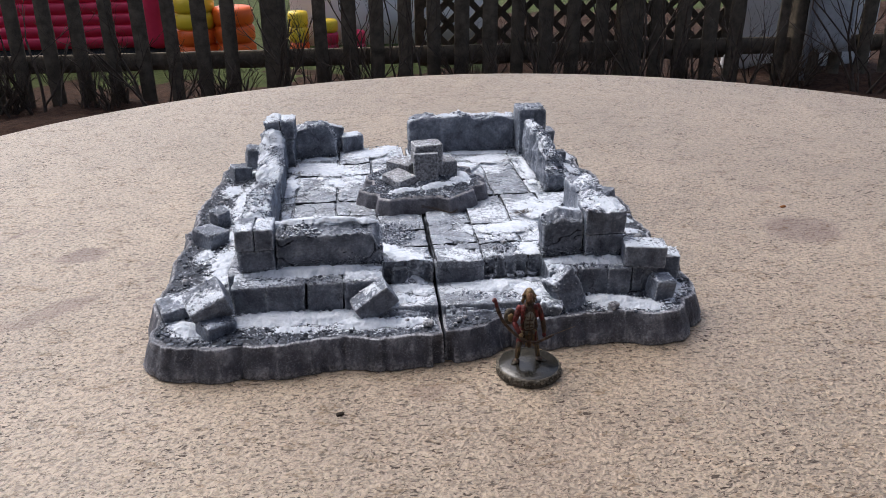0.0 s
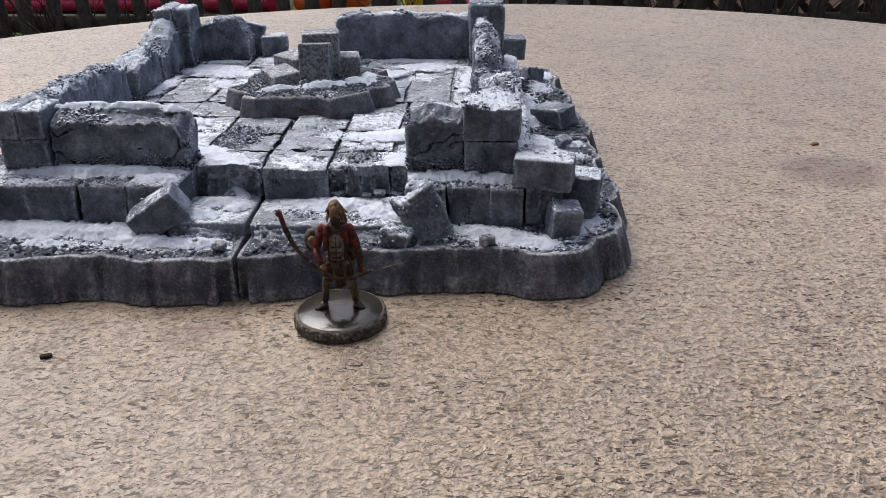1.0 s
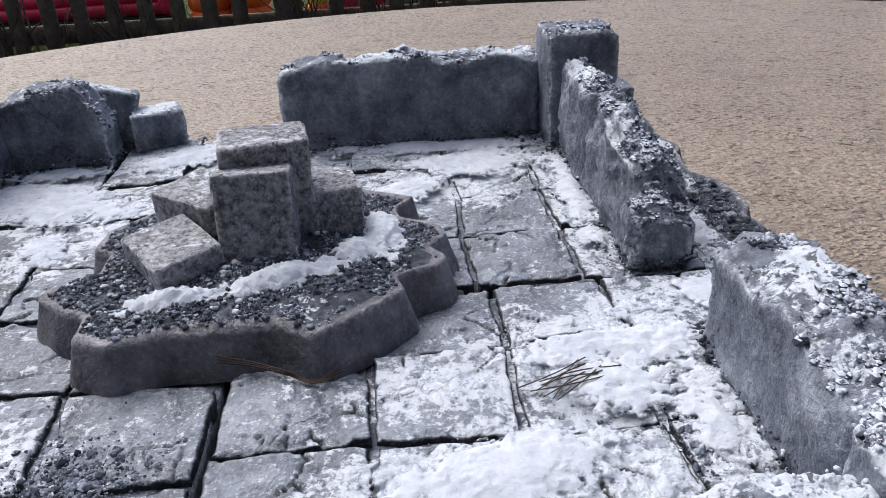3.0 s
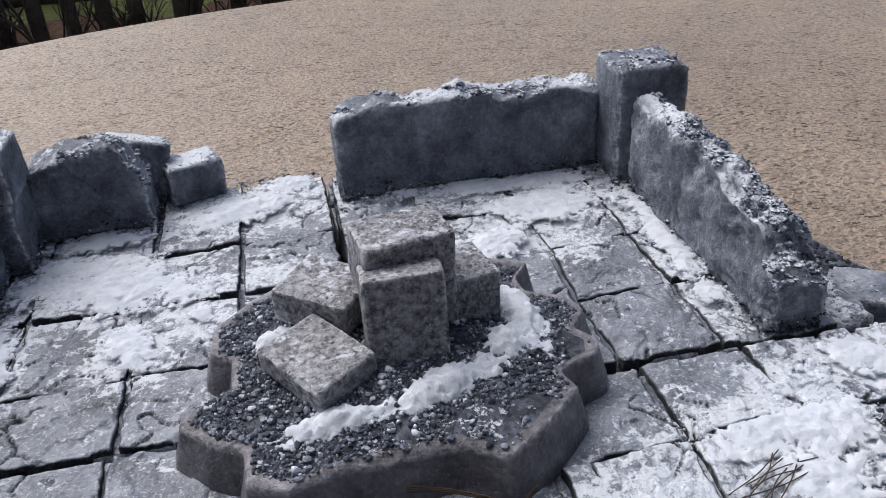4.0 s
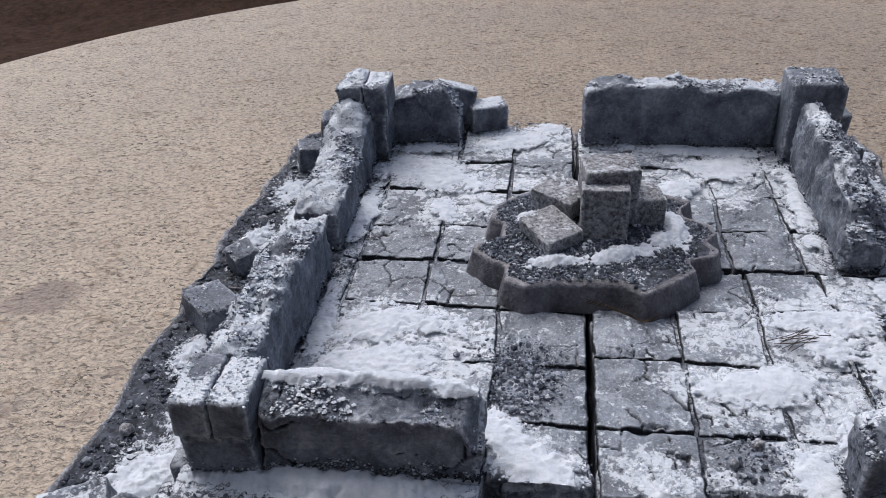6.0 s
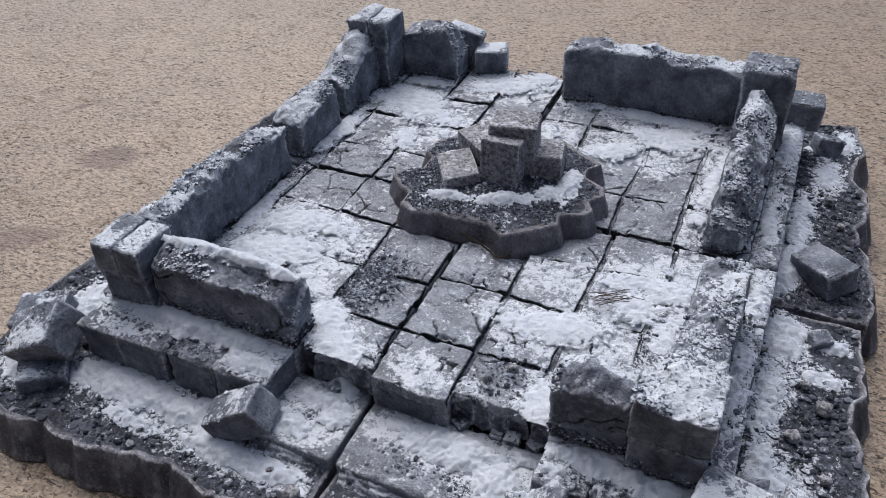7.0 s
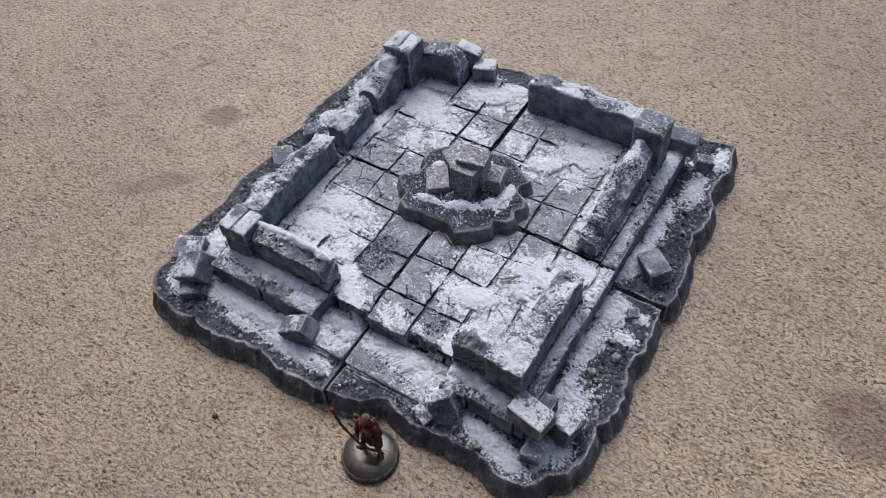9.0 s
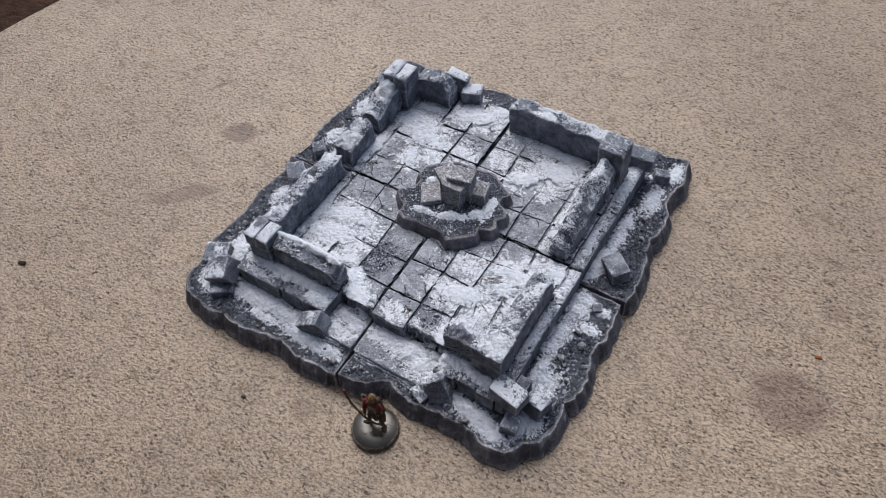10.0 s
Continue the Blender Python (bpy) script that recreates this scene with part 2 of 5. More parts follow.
    # stains, plus the figurine's soft shadow painted faintly at (30, -190): x, y, radii, turn in degrees, strength
    warp = nt.nodes.new("ShaderNodeTexNoise")
    warp.inputs["Scale"].default_value = 90
    nt.links.new(pos, warp.inputs["Vector"])
    soft = nt.nodes.new("ShaderNodeVectorMath")
    soft.operation = "MULTIPLY_ADD"
    nt.links.new(warp.outputs["Color"], soft.inputs[0])
    soft.inputs[1].default_value = (0.014, 0.014, 0.0)
    nt.links.new(pos, soft.inputs[2])
    for x, y, rx, ry, turn, power in (
        (-172, 9, 18, 10, 25, 0.95), (-169, -52, 28, 8, 40, 0.75), (209, -3, 26, 22, 0, 0.7), (136, 109, 7, 5, 0, 0.35),
        (-8, -133, 9, 7, 0, 0.5), (214, 62, 10, 6, 30, 0.5), (-211, 46, 8, 4, 0, 0.4), (30, -190, 60, 25, 80, 0.12),
        (-136, -4, 4, 2.5, 50, 0.7), (-131, -23, 5, 3, 70, 0.7), (-240, -14, 3, 2, 30, 0.8), (-230, -4, 4, 3, 30, 0.6), (-216, 39, 8, 3, 40, 0.75), (-244, 45, 6, 4, 30, 0.5), (-189, 114, 6, 2, 40, 0.5), (-234, 41, 10, 2, 30, 0.4), (-133, -41, 5, 2, 60, 0.5),
    ):
        mp = nt.nodes.new("ShaderNodeMapping")
        mp.vector_type = "TEXTURE"
        mp.inputs["Location"].default_value = (x * MM + 0.007, y * MM + 0.007, 0)
        mp.inputs["Rotation"].default_value = (0, 0, radians(turn))
        mp.inputs["Scale"].default_value = (rx * MM, ry * MM, 1)
        nt.links.new(soft.outputs[0], mp.inputs[0])
        ln = nt.nodes.new("ShaderNodeVectorMath")
        ln.operation = "LENGTH"
        nt.links.new(mp.outputs[0], ln.inputs[0])
        spot = ramp(nt, ln.outputs["Value"], (0.6, power), (1.0, 0.0))
        col = mix(nt, math_node(nt, "MULTIPLY", spot, ramp(nt, mid, (0.3, 0.6), (0.6, 1.0))), col, (0.11, 0.062, 0.042))
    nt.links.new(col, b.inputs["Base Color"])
    under = bump(nt, b, stroke, 0.2, 0.002)
    under = bump(nt, b, skin, 0.75, 0.003, under)
    under = bump(nt, b, math_node(nt, "MAXIMUM", crease, dash), -1.0, 0.002, under)
    under = bump(nt, b, dent, -1.0, 0.003, under)
    under = bump(nt, b, mid, 0.35, 0.003, under)
    bump(nt, b, grain, 0.35, 0.0003, under)
    return m


def plain(name, a, c, scale, rough=0.6, spec=0.3, rel=0.3, dist=0.002):
    m, nt, b = mat(name, rough, spec)
    pos = position(nt).outputs["Position"]
    n = noise_at(nt, pos, scale, 5, 0.65)
    nt.links.new(ramp(nt, n, (0.3, a), (0.7, c)), b.inputs["Base Color"])
    if rel:
        bump(nt, b, n, rel, dist)
    return m


GRAVEL, DARKGRAVEL, GRIT, RUBBLE, SOIL, TABLE = gravel_material("dark_gravel", 1.0), gravel_material("mound_gravel", 1.5), gravel_material("grey_grit", 1.5), gravel_material("grey_rubble", 1.9), soil_material(), table_material()
SNOW, CRUMBS = snow_material("white_craft_snow", True), snow_material("white_snow_crumbs", False)
WOOD = plain("weathered_green_wood", (0.058, 0.045, 0.031), (0.150, 0.120, 0.085), 22, 0.85, 0.2, 0.5, 0.004)
TWIG = plain("bare_brown_twig", (0.035, 0.024, 0.018), (0.10, 0.075, 0.055), 40, 0.9)
GRASS = plain("green_lawn", (0.030, 0.040, 0.012), (0.075, 0.09, 0.03), 14, 0.9, 0.1, 0.6, 0.03)
LEAFLITTER = plain("brown_leaf_litter", (0.022, 0.013, 0.010), (0.075, 0.042, 0.028), 30, 0.9, 0.1, 0.8, 0.03)
RED = plain("red_plastic", (0.50, 0.012, 0.05), (0.68, 0.025, 0.09), 3, 0.4, 0.5, 0)
ORANGE = plain("orange_plastic", (0.70, 0.10, 0.01), (0.85, 0.16, 0.02), 3, 0.4, 0.5, 0)
YELLOW = plain("yellow_plastic", (0.75, 0.52, 0.02), (0.85, 0.62, 0.05), 3, 0.4, 0.5, 0)
BLACK = plain("black_rubber", (0.01, 0.01, 0.01), (0.03, 0.03, 0.03), 20, 0.7, 0.3, 0)
PALE = plain("pale_grey_render", (0.74, 0.73, 0.71), (0.84, 0.83, 0.81), 5, 0.9, 0.1, 0.2, 0.003)
WALL = plain("grey_unseen_wall", (0.10, 0.105, 0.12), (0.15, 0.155, 0.17), 4, 0.9, 0.1, 0.2, 0.003)
PANEL = plain("grey_weathered_board", (0.33, 0.325, 0.32), (0.48, 0.475, 0.47), 9, 0.9, 0.1, 0.3, 0.003)
METAL = plain("grey_metal_pole", (0.12, 0.12, 0.125), (0.2, 0.2, 0.21), 20, 0.5, 0.5, 0.1)
F_BROWN = plain("brown_miniature_paint", (0.004, 0.003, 0.0025), (0.115, 0.064, 0.034), 640, 0.55, 0.35, 1.0, 0.0009)
F_RED = plain("red_miniature_paint", (0.010, 0.003, 0.003), (0.19, 0.022, 0.019), 520, 0.5, 0.4, 1.0, 0.0008)
F_GOLD = plain("ochre_miniature_paint", (0.030, 0.018, 0.008), (0.34, 0.22, 0.095), 620, 0.55, 0.4, 1.0, 0.0009)
F_BASE = plain("olive_grey_base_paint", (0.012, 0.011, 0.009), (0.042, 0.039, 0.032), 90, 0.2, 0.5, 0.5, 0.0006)
F_SKIN = plain("tanned_skin_paint", (0.06, 0.026, 0.012), (0.26, 0.13, 0.065), 500, 0.5, 0.4, 0.8, 0.0006)
F_MAIL = plain("grey_mail_paint", (0.012, 0.011, 0.009), (0.30, 0.265, 0.205), 640, 0.4, 0.5, 1.0, 0.0008)
F_RIM = plain("brown_base_rim_paint", (0.018, 0.015, 0.010), (0.15, 0.13, 0.10), 500, 0.6, 0.3, 0.9, 0.0008)
CRUMB = plain("brown_crumb", (0.16, 0.06, 0.02), (0.30, 0.13, 0.05), 500, 0.9, 0.1, 0.5, 0.001)
DARKBIT = plain("dark_bark_bit", (0.02, 0.016, 0.013), (0.06, 0.048, 0.04), 500, 0.9, 0.1, 0.5, 0.001)


# ---- noise and mesh tools ----
def _hash(i, j, k, s):
    n = (i * 374761393 + j * 668265263 + k * 1442695041 + s * 974634777) & 0xFFFFFFFF
    n = ((n ^ (n >> 13)) * 1274126177) & 0xFFFFFFFF
    n = ((n ^ (n >> 15)) * 2246822519) & 0xFFFFFFFF
    return ((n ^ (n >> 16)) & 0xFFFF) / 65535.0


def vnoise(x, y, z, s=0):
    """Smooth value noise in -1..1 on arrays."""
    x, y, z = np.broadcast_arrays(np.asarray(x, float), np.asarray(y, float), np.asarray(z, float))
    i, j, k = (np.floor(a).astype(np.int64) for a in (x, y, z))
    f = [a - b for a, b in zip((x, y, z), (i, j, k))]
    f = [a * a * (3 - 2 * a) for a in f]
    out = 0
    for di in (0, 1):
        for dj in (0, 1):
            for dk in (0, 1):
                w = (f[0] if di else 1 - f[0]) * (f[1] if dj else 1 - f[1]) * (f[2] if dk else 1 - f[2])
                out = out + w * _hash(i + di, j + dj, k + dk, s)
    return 2 * out - 1


def fbm(x, y, z, s=0, octaves=4, gain=0.5):
    out, amp, total = 0, 1.0, 0.0
    for o in range(octaves):
        out = out + amp * vnoise(x * 2**o, y * 2**o, z * 2**o, s + 17 * o)
        total += amp
        amp *= gain
    return out / total


def worley(x, y, s=0):
    """Distances to the nearest and second seed of a jittered unit grid."""
    i, j = np.floor(x).astype(np.int64), np.floor(y).astype(np.int64)
    f1, f2 = np.full(x.shape, 9.0), np.full(x.shape, 9.0)
    for di in (-1, 0, 1):
        for dj in (-1, 0, 1):
            a, b = i + di, j + dj
            d = np.hypot(a + _hash(a, b, 1, s) - x, b + _hash(a, b, 2, s) - y)
            f2 = np.minimum(f2, np.maximum(f1, d))
            f1 = np.minimum(f1, d)
    return f1, f2


def smooth(a, lo, hi):
    t = np.clip((a - lo) / (hi - lo), 0, 1)
    return t * t * (3 - 2 * t)


AT = {}


def thing(name, x, y, z, label, category, group="", kind=""):
    """An empty at the base of a thing (millimetres)."""
    e = new(name)
    e.empty_display_size = 0.01
    e.location = (x * MM, y * MM, z * MM)
    AT[e] = np.array((x, y, z), float)
    return tagged(e, label, category, group, kind)


def solid(name, verts, faces, material, parent=None, label="", flat=False, kind="", category="", group="", snow=None, wash=None, edge=None, depth=None):
    """One mesh object from points in millimetres, with its origin at its base; under a parent if one is given."""
    verts = np.asarray(verts, float)
    lo, hi = verts.min(0), verts.max(0)
    at = np.array(((lo[0] + hi[0]) / 2, (lo[1] + hi[1]) / 2, lo[2]))
    me = bpy.data.meshes.new(name)
    me.from_pydata(((verts - at) * MM).tolist(), [], faces if isinstance(faces, list) else faces.tolist())
    if not flat:
        me.polygons.foreach_set("use_smooth", np.ones(len(me.polygons), bool))
    for m in material if isinstance(material, (list, tuple)) else (material,):
        me.materials.append(m)
    if snow is not None:
        me.attributes.new("snow", "FLOAT", "POINT").data.foreach_set("value", np.asarray(snow, np.float32))
    if wash is not None:
        me.attributes.new("wash", "FLOAT", "POINT").data.foreach_set("value", np.asarray(wash, np.float32))
    if edge is not None:
        me.attributes.new("edge", "FLOAT", "POINT").data.foreach_set("value", np.asarray(edge, np.float32))
    if depth is not None:
        me.attributes.new("depth", "FLOAT", "POINT").data.foreach_set("value", np.asarray(depth, np.float32))
    ob = new(name, me)
    AT[ob] = at
    if parent is not None:
        ob.parent = parent
        ob.location = Vector((at - AT[parent]) * MM)
    else:
        ob.location = Vector(at * MM)
    return tagged(ob, label, category, group, kind)


def lattice(nx, ny, nz):
    """The skin of a grid of cells: integer points and quads facing outwards."""
    seen, faces = {}, []

    def v(i, j, k):
        return seen.setdefault((i, j, k), len(seen))

    for i in range(nx):
        for j in range(ny):
            faces.append((v(i, j, nz), v(i + 1, j, nz), v(i + 1, j + 1, nz), v(i, j + 1, nz)))
            faces.append((v(i, j, 0), v(i, j + 1, 0), v(i + 1, j + 1, 0), v(i + 1, j, 0)))
    for i in range(nx):
        for k in range(nz):
            faces.append((v(i, 0, k), v(i + 1, 0, k), v(i + 1, 0, k + 1), v(i, 0, k + 1)))
            faces.append((v(i, ny, k), v(i, ny, k + 1), v(i + 1, ny, k + 1), v(i + 1, ny, k)))
    for j in range(ny):
        for k in range(nz):
            faces.append((v(0, j, k), v(0, j, k + 1), v(0, j + 1, k + 1), v(0, j + 1, k)))
            faces.append((v(nx, j, k), v(nx, j + 1, k), v(nx, j + 1, k + 1), v(nx, j, k + 1)))
    return np.array(list(seen), float), faces


def worn_block(sx, sy, sz, seed, cell=0.85, r=0.7, amp=0.3, profile=None, crag=0.0, crack=0.0):
    """A worn block on z = 0 with rounded edges. profile(u, v) scales its height over the plan (u, v from -1 to 1); crag breaks up its top."""
    n = [max(2, int(round(s / cell))) for s in (sx, sy, sz)]
    p, faces = lattice(*n)
    p = p / n
    u, v, w = 2 * p[:, 0] - 1, 2 * p[:, 1] - 1, p[:, 2]
    size = np.array((sx, sy, sz), float)
    q = (p - np.array((0.5, 0.5, 0))) * size
    lo, hi = np.array((-sx / 2, -sy / 2, 0)) + r, np.array((sx / 2, sy / 2, sz)) - r
    core = np.clip(q, lo, hi)
    d = q - core
    ln = np.linalg.norm(d, axis=1, keepdims=True)
    nrm = d / np.maximum(ln, 1e-6)
    q = core + nrm * np.minimum(ln, r)
    worn = smooth(np.sort(np.abs(d), 1)[:, 1] / r, 0.1, 0.6)
    if profile is not None:
        q[:, 2] *= profile(u, v)
    o = seed * 7.31
    h = amp * fbm(q[:, 0] * 0.16 + o, q[:, 1] * 0.16, q[:, 2] * 0.16, seed, 3) + 0.45 * amp * fbm(q[:, 0] * 0.7 + o, q[:, 1] * 0.7, q[:, 2] * 0.7, seed + 5, 2)
    ink = np.zeros(len(q))
    if crack:
        f = fbm(q[:, 0] * 0.09 + o, q[:, 1] * 0.09, q[:, 2] * 0.12, seed + 9, 3)
        ink = (1 - smooth(np.abs(f), 0.004, 0.03)) * (vnoise(q[:, 0] * 0.1, q[:, 1] * 0.1, q[:, 2] * 0.1, seed + 1) > -0.2)
        h = h - crack * ink
    least = min(sx, sy, sz)
    chip = smooth(fbm(q[:, 0] * 0.2 + o, q[:, 1] * 0.2, q[:, 2] * 0.2, seed + 13, 3, 0.6), 0.05, 0.5)
    h = h - worn * chip * min(1.8, 0.13 * least)
    q = q + nrm * h[:, None]
    sway = min(1.0, 0.055 * least)
    q[:, 0] += sway * fbm(q[:, 1] * 0.07 + o, q[:, 2] * 0.09, seed, seed + 21, 2)
    q[:, 1] += sway * fbm(q[:, 0] * 0.07 + o, q[:, 2] * 0.09, seed, seed + 22, 2)
    if crag:
        top = smooth(w, 0.72, 1.0)
        g = fbm(q[:, 0] * 0.22 + o, q[:, 1] * 0.22, seed * 3.3, seed, 4, 0.65)
        k = worley(q[:, 0] * 0.55 + o, q[:, 1] * 0.55, seed)[0]
        q[:, 2] += top * crag * (g - 0.35 * k + 0.5 * vnoise(q[:, 0] * 0.11 + o, q[:, 1] * 0.11, seed * 1.9, seed + 2))
    return q, faces, w, ink, worn * (w > 0.02), (u, v)


def rough_block(*sizes, **more):
    return worn_block(*sizes, **more)[:2]


def placed(q, x, y, z, rx=0, ry=0, rz=0):
    m = np.array(Euler([radians(a) for a in (rx, ry, rz)]).to_matrix())
    return q @ m.T + np.array((x, y, z))


ICO = bmesh.new()
bmesh.ops.create_icosphere(ICO, subdivisions=1, radius=1.0)
ICO_V = np.array([v.co[:] for v in ICO.verts])
ICO_F = np.array([[v.index for v in f.verts] for f in ICO.faces])
ICO.free()


def pebbles(points, sizes, rng, squash=0.75):
    """Many small stones in one mesh: points (n, 3), sizes (n,)."""
    n = len(points)
    jit = 1 + 0.5 * (rng.random((n, len(ICO_V), 1)) - 0.5)
    ax = 0.7 + 0.6 * rng.random((n, 1, 3))
    ax[:, :, 2] *= squash
    v = ICO_V[None] * jit * ax
    a = rng.random(n) * 6.283
    c, s = np.cos(a)[:, None], np.sin(a)[:, None]
    v = np.stack((c * v[:, :, 0] - s * v[:, :, 1], s * v[:, :, 0] + c * v[:, :, 1], v[:, :, 2]), -1)
    v = v * np.asarray(sizes)[:, None, None] + np.asarray(points)[:, None]
    f = ICO_F[None] + (np.arange(n) * len(ICO_V))[:, None, None]
    return v.reshape(-1, 3), f.reshape(-1, 3)


def sheet(x0, x1, y0, y1, cell, height, base, depth=0.4):
    """A heap: a height field over a rectangle, kept only where it stands above nothing. base: the ground's height, a number or function."""
    nx, ny = int((x1 - x0) / cell) + 1, int((y1 - y0) / cell) + 1
    x, y = np.meshgrid(np.linspace(x0, x1, nx), np.linspace(y0, y1, ny), indexing="ij")
    h = height(x, y)
    g = base(x, y) if callable(base) else base
    z = g + np.maximum(h, -depth)
    keep = (h[:-1, :-1] > 0) | (h[1:, :-1] > 0) | (h[1:, 1:] > 0) | (h[:-1, 1:] > 0)
    idx = np.arange(nx * ny).reshape(nx, ny)
    f = np.stack((idx[:-1, :-1], idx[1:, :-1], idx[1:, 1:], idx[:-1, 1:]), -1)[keep]
    used = np.unique(f)
    remap = np.zeros(nx * ny, int)
    remap[used] = np.arange(len(used))
    v = np.stack((x, y, z), -1).reshape(-1, 3)[used]
    return v, remap[f], h.reshape(-1)[used]


# ---- where snow lies: blobs of x, y, radii, turn, power; then height and limits ----
RIM = 12.5  # height of the ground plates
FLOOR = 27.0  # height of the paving


def stroke(x1, y1, x2, y2, width, power):
    """A blob of snow drawn out from one place to another."""
    ln = math.hypot(x2 - x1, y2 - y1)
    return ((x1 + x2) / 2, (y1 + y2) / 2, 0.46 * ln + width, 1.22 * width, math.degrees(math.atan2(y2 - y1, x2 - x1)), power)


SNOWS = {
    "fl": ((stroke(-65, -56, -66, -8, 3, 0.95), stroke(-62, -48, -36, -41, 7, 1.15), stroke(-60, -34, -42, -27, 6, 1.1), stroke(-54, -24, -31, -31, 5, 0.85), stroke(-62, -60, -30, -62, 5, 1.0), stroke(-22, -62, -16, -69, 4.5, 1.2), stroke(-16, -70, -8, -76, 5, 1.3), stroke(-40, -48, -28, -55, 4, 0.75)), FLOOR + 0.1, (-69, -1.6, -77, 0)),
    "fr": ((stroke(33, -46, 45, -43, 6, 1.25), stroke(22, -45, 32, -50, 5, 0.8), stroke(43, -20, 66, -20, 5.5, 1.1), stroke(50, -28, 58, -32, 6, 1.0), stroke(56, -13, 68, -7, 4.5, 0.7), stroke(42, -65, 43, -77, 4.5, 1.25), stroke(62, -50, 65, -28, 4, 0.85), stroke(73, -6, 82, -12, 4.5, 1.2), stroke(23, -27, 38, -27, 5, 0.55), stroke(48, -62, 56, -50, 6, 0.8), stroke(8, -71, 15, -74, 4, 0.6)), FLOOR + 0.1, (1, 80, -77, 0)),
    "br": ((stroke(6, 73, 62, 70, 4.5, 1.0), stroke(35, 56, 58, 59, 6, 1.05), stroke(64, 62, 61, 10, 3.2, 1.1), stroke(20, 40, 36, 50, 5, 1.05), stroke(30, 58, 54, 64, 5, 1.15), stroke(5, 56, 8, 50, 5, 0.7), stroke(8, 38, 15, 26, 3, 0.6), stroke(41, 44, 46, 40, 4, 0.7)), FLOOR + 0.1, (-1, 66, 3, 76)),
    "bl": ((stroke(-66, 40, -67, 12, 3.8, 1.25), stroke(-65, 52, -34, 44, 7.5, 1.1), stroke(-60, 60, -42, 57, 6, 1.05), stroke(-44, 32, -41, 22, 4.5, 0.95), stroke(-36, 74, -8, 80, 6.5, 1.05), stroke(-64, 69, -46, 70, 4.5, 0.95), stroke(-34, 37, -24, 28, 4, 0.75), stroke(-20, 46, -10, 40, 5, 0.65), stroke(-16, 86, -8, 88, 5, 0.9)), FLOOR + 0.1, (-69, -5, 3, 91)),
}
STEPS = {
    "fl": (((-12, -82, 9, 3.5, 0, 1.05), (-15, -92, 8, 5, 0, 0.9), (-6, -88, 6, 6, 0, 0.7)), 17.0, (-24, -1, -97.5, -77.8)),
    "fr": (((24, -83, 16, 5, 0, 1.2), (26, -85, 12, 4.5, 0, 1.15), (38, -88, 8, 7, 0, 1.15), (12, -82, 10, 3, 0, 0.7), (42, -80, 5, 3, 0, 1.0)), 16.8, (2, 46.5, -98, -78.8)),
}
PLATES = {
    "fl": ((-60, -96, 26, 5, 0, 1.4), (-78, -96, 8, 5, 0, 1.2), (-35, -101, 10, 4, -20, 1.2), (-18, -104, 13, 4, 0, 1.2), (-101, -99, 5, 10, 50, 1.1), (-55, -104, 14, 3, 0, 0.75), (-45, -96.5, 20, 5, 0, 1.3), (-28, -103, 14, 4, 0, 1.4), (-94, -40, 7, 22, 0, 0.9), (-98, -70, 8, 12, 0, 0.9), (-92, -8, 6, 14, 0, 0.95), (-104, -28, 5, 8, 0, 0.75)),
    "fr": ((76, -97, 16, 4.5, -12, 1.2), (97, -88, 4, 10, 0, 1.0), (70, -95, 10, 4, -10, 1.15), (84, -100, 8, 4, -20, 1.15), (92, -12, 6, 10, 0, 1.1), (91, -35, 5, 16, 0, 0.95), (98, -62, 8, 10, 0, 0.7), (105, -9, 4, 3, 0, 0.9), (92, -58, 4, 12, 0, 0.95), (103, -86, 4, 8, 0, 0.75), (102, -22, 6, 4, 0, 0.8)),
    "br": ((89.5, 21, 4.5, 14, -10, 1.6), (91, 45, 4.5, 22, 0, 0.85), (97, 78, 6, 16, 0, 0.75), (95, 98, 8, 3, 25, 1.1), (102, 105, 5, 8, 0, 0.9), (40, 100, 40, 6, 0, 0.8)),
    "bl": ((-93, 40, 6, 26, 0, 1.0), (-98, 88, 8, 8, 0, 0.9), (-103, 62, 7, 10, 0, 0.7), (-92, 14, 5, 12, 0, 1.0), (-60, 103, 30, 6, 0, 0.8), (-105, 30, 5, 10, 0, 0.7)),
}


def blob_mask(blobs, x, y):
    m = np.zeros_like(x)
    for bx, by, rx, ry, turn, power in blobs:
        c, s = np.cos(radians(turn)), np.sin(radians(turn))
        u, v = (c * (x - bx) + s * (y - by)) / rx, (-s * (x - bx) + c * (y - by)) / ry
        m = np.maximum(m, power * np.exp(-(u * u + v * v)))
    return m


LEDGES = {
    "fl": (((-54, -79.5, 28, 4.2, 0, 1.45), (-30, -85, 9, 4, 0, 1.0), (-70, -87, 10, 3, 0, 0.6)), 25.5, (-83, -22.8, -90, -76)),
    "fr": (((58, -81, 15, 4.5, 0, 1.15), (75, -83, 9, 4, 0, 1.0), (50, -86, 5, 3, 0, 0.9)), 25.3, (46.5, 79, -89.5, -76)),
}
SIDES = {"fr": (((82.5, -45, 3.4, 20, 0, 0.9), (83, -12, 3.4, 14, 0, 0.85)), 26.4, (79.5, 86.3, -64, 0)), "br": (((81.5, 25, 3, 24, 0, 0.9), (82, 72, 3.6, 20, 0, 1.15)), 26.3, (77.5, 86, 4, 92))}
HIGH = [b for table_ in (SNOWS, LEDGES, SIDES) for part_ in table_.values() for b in part_[0]]
LOW = [b for part_ in STEPS.values() for b in part_[0]] + [b for part_ in PLATES.values() for b in part_]


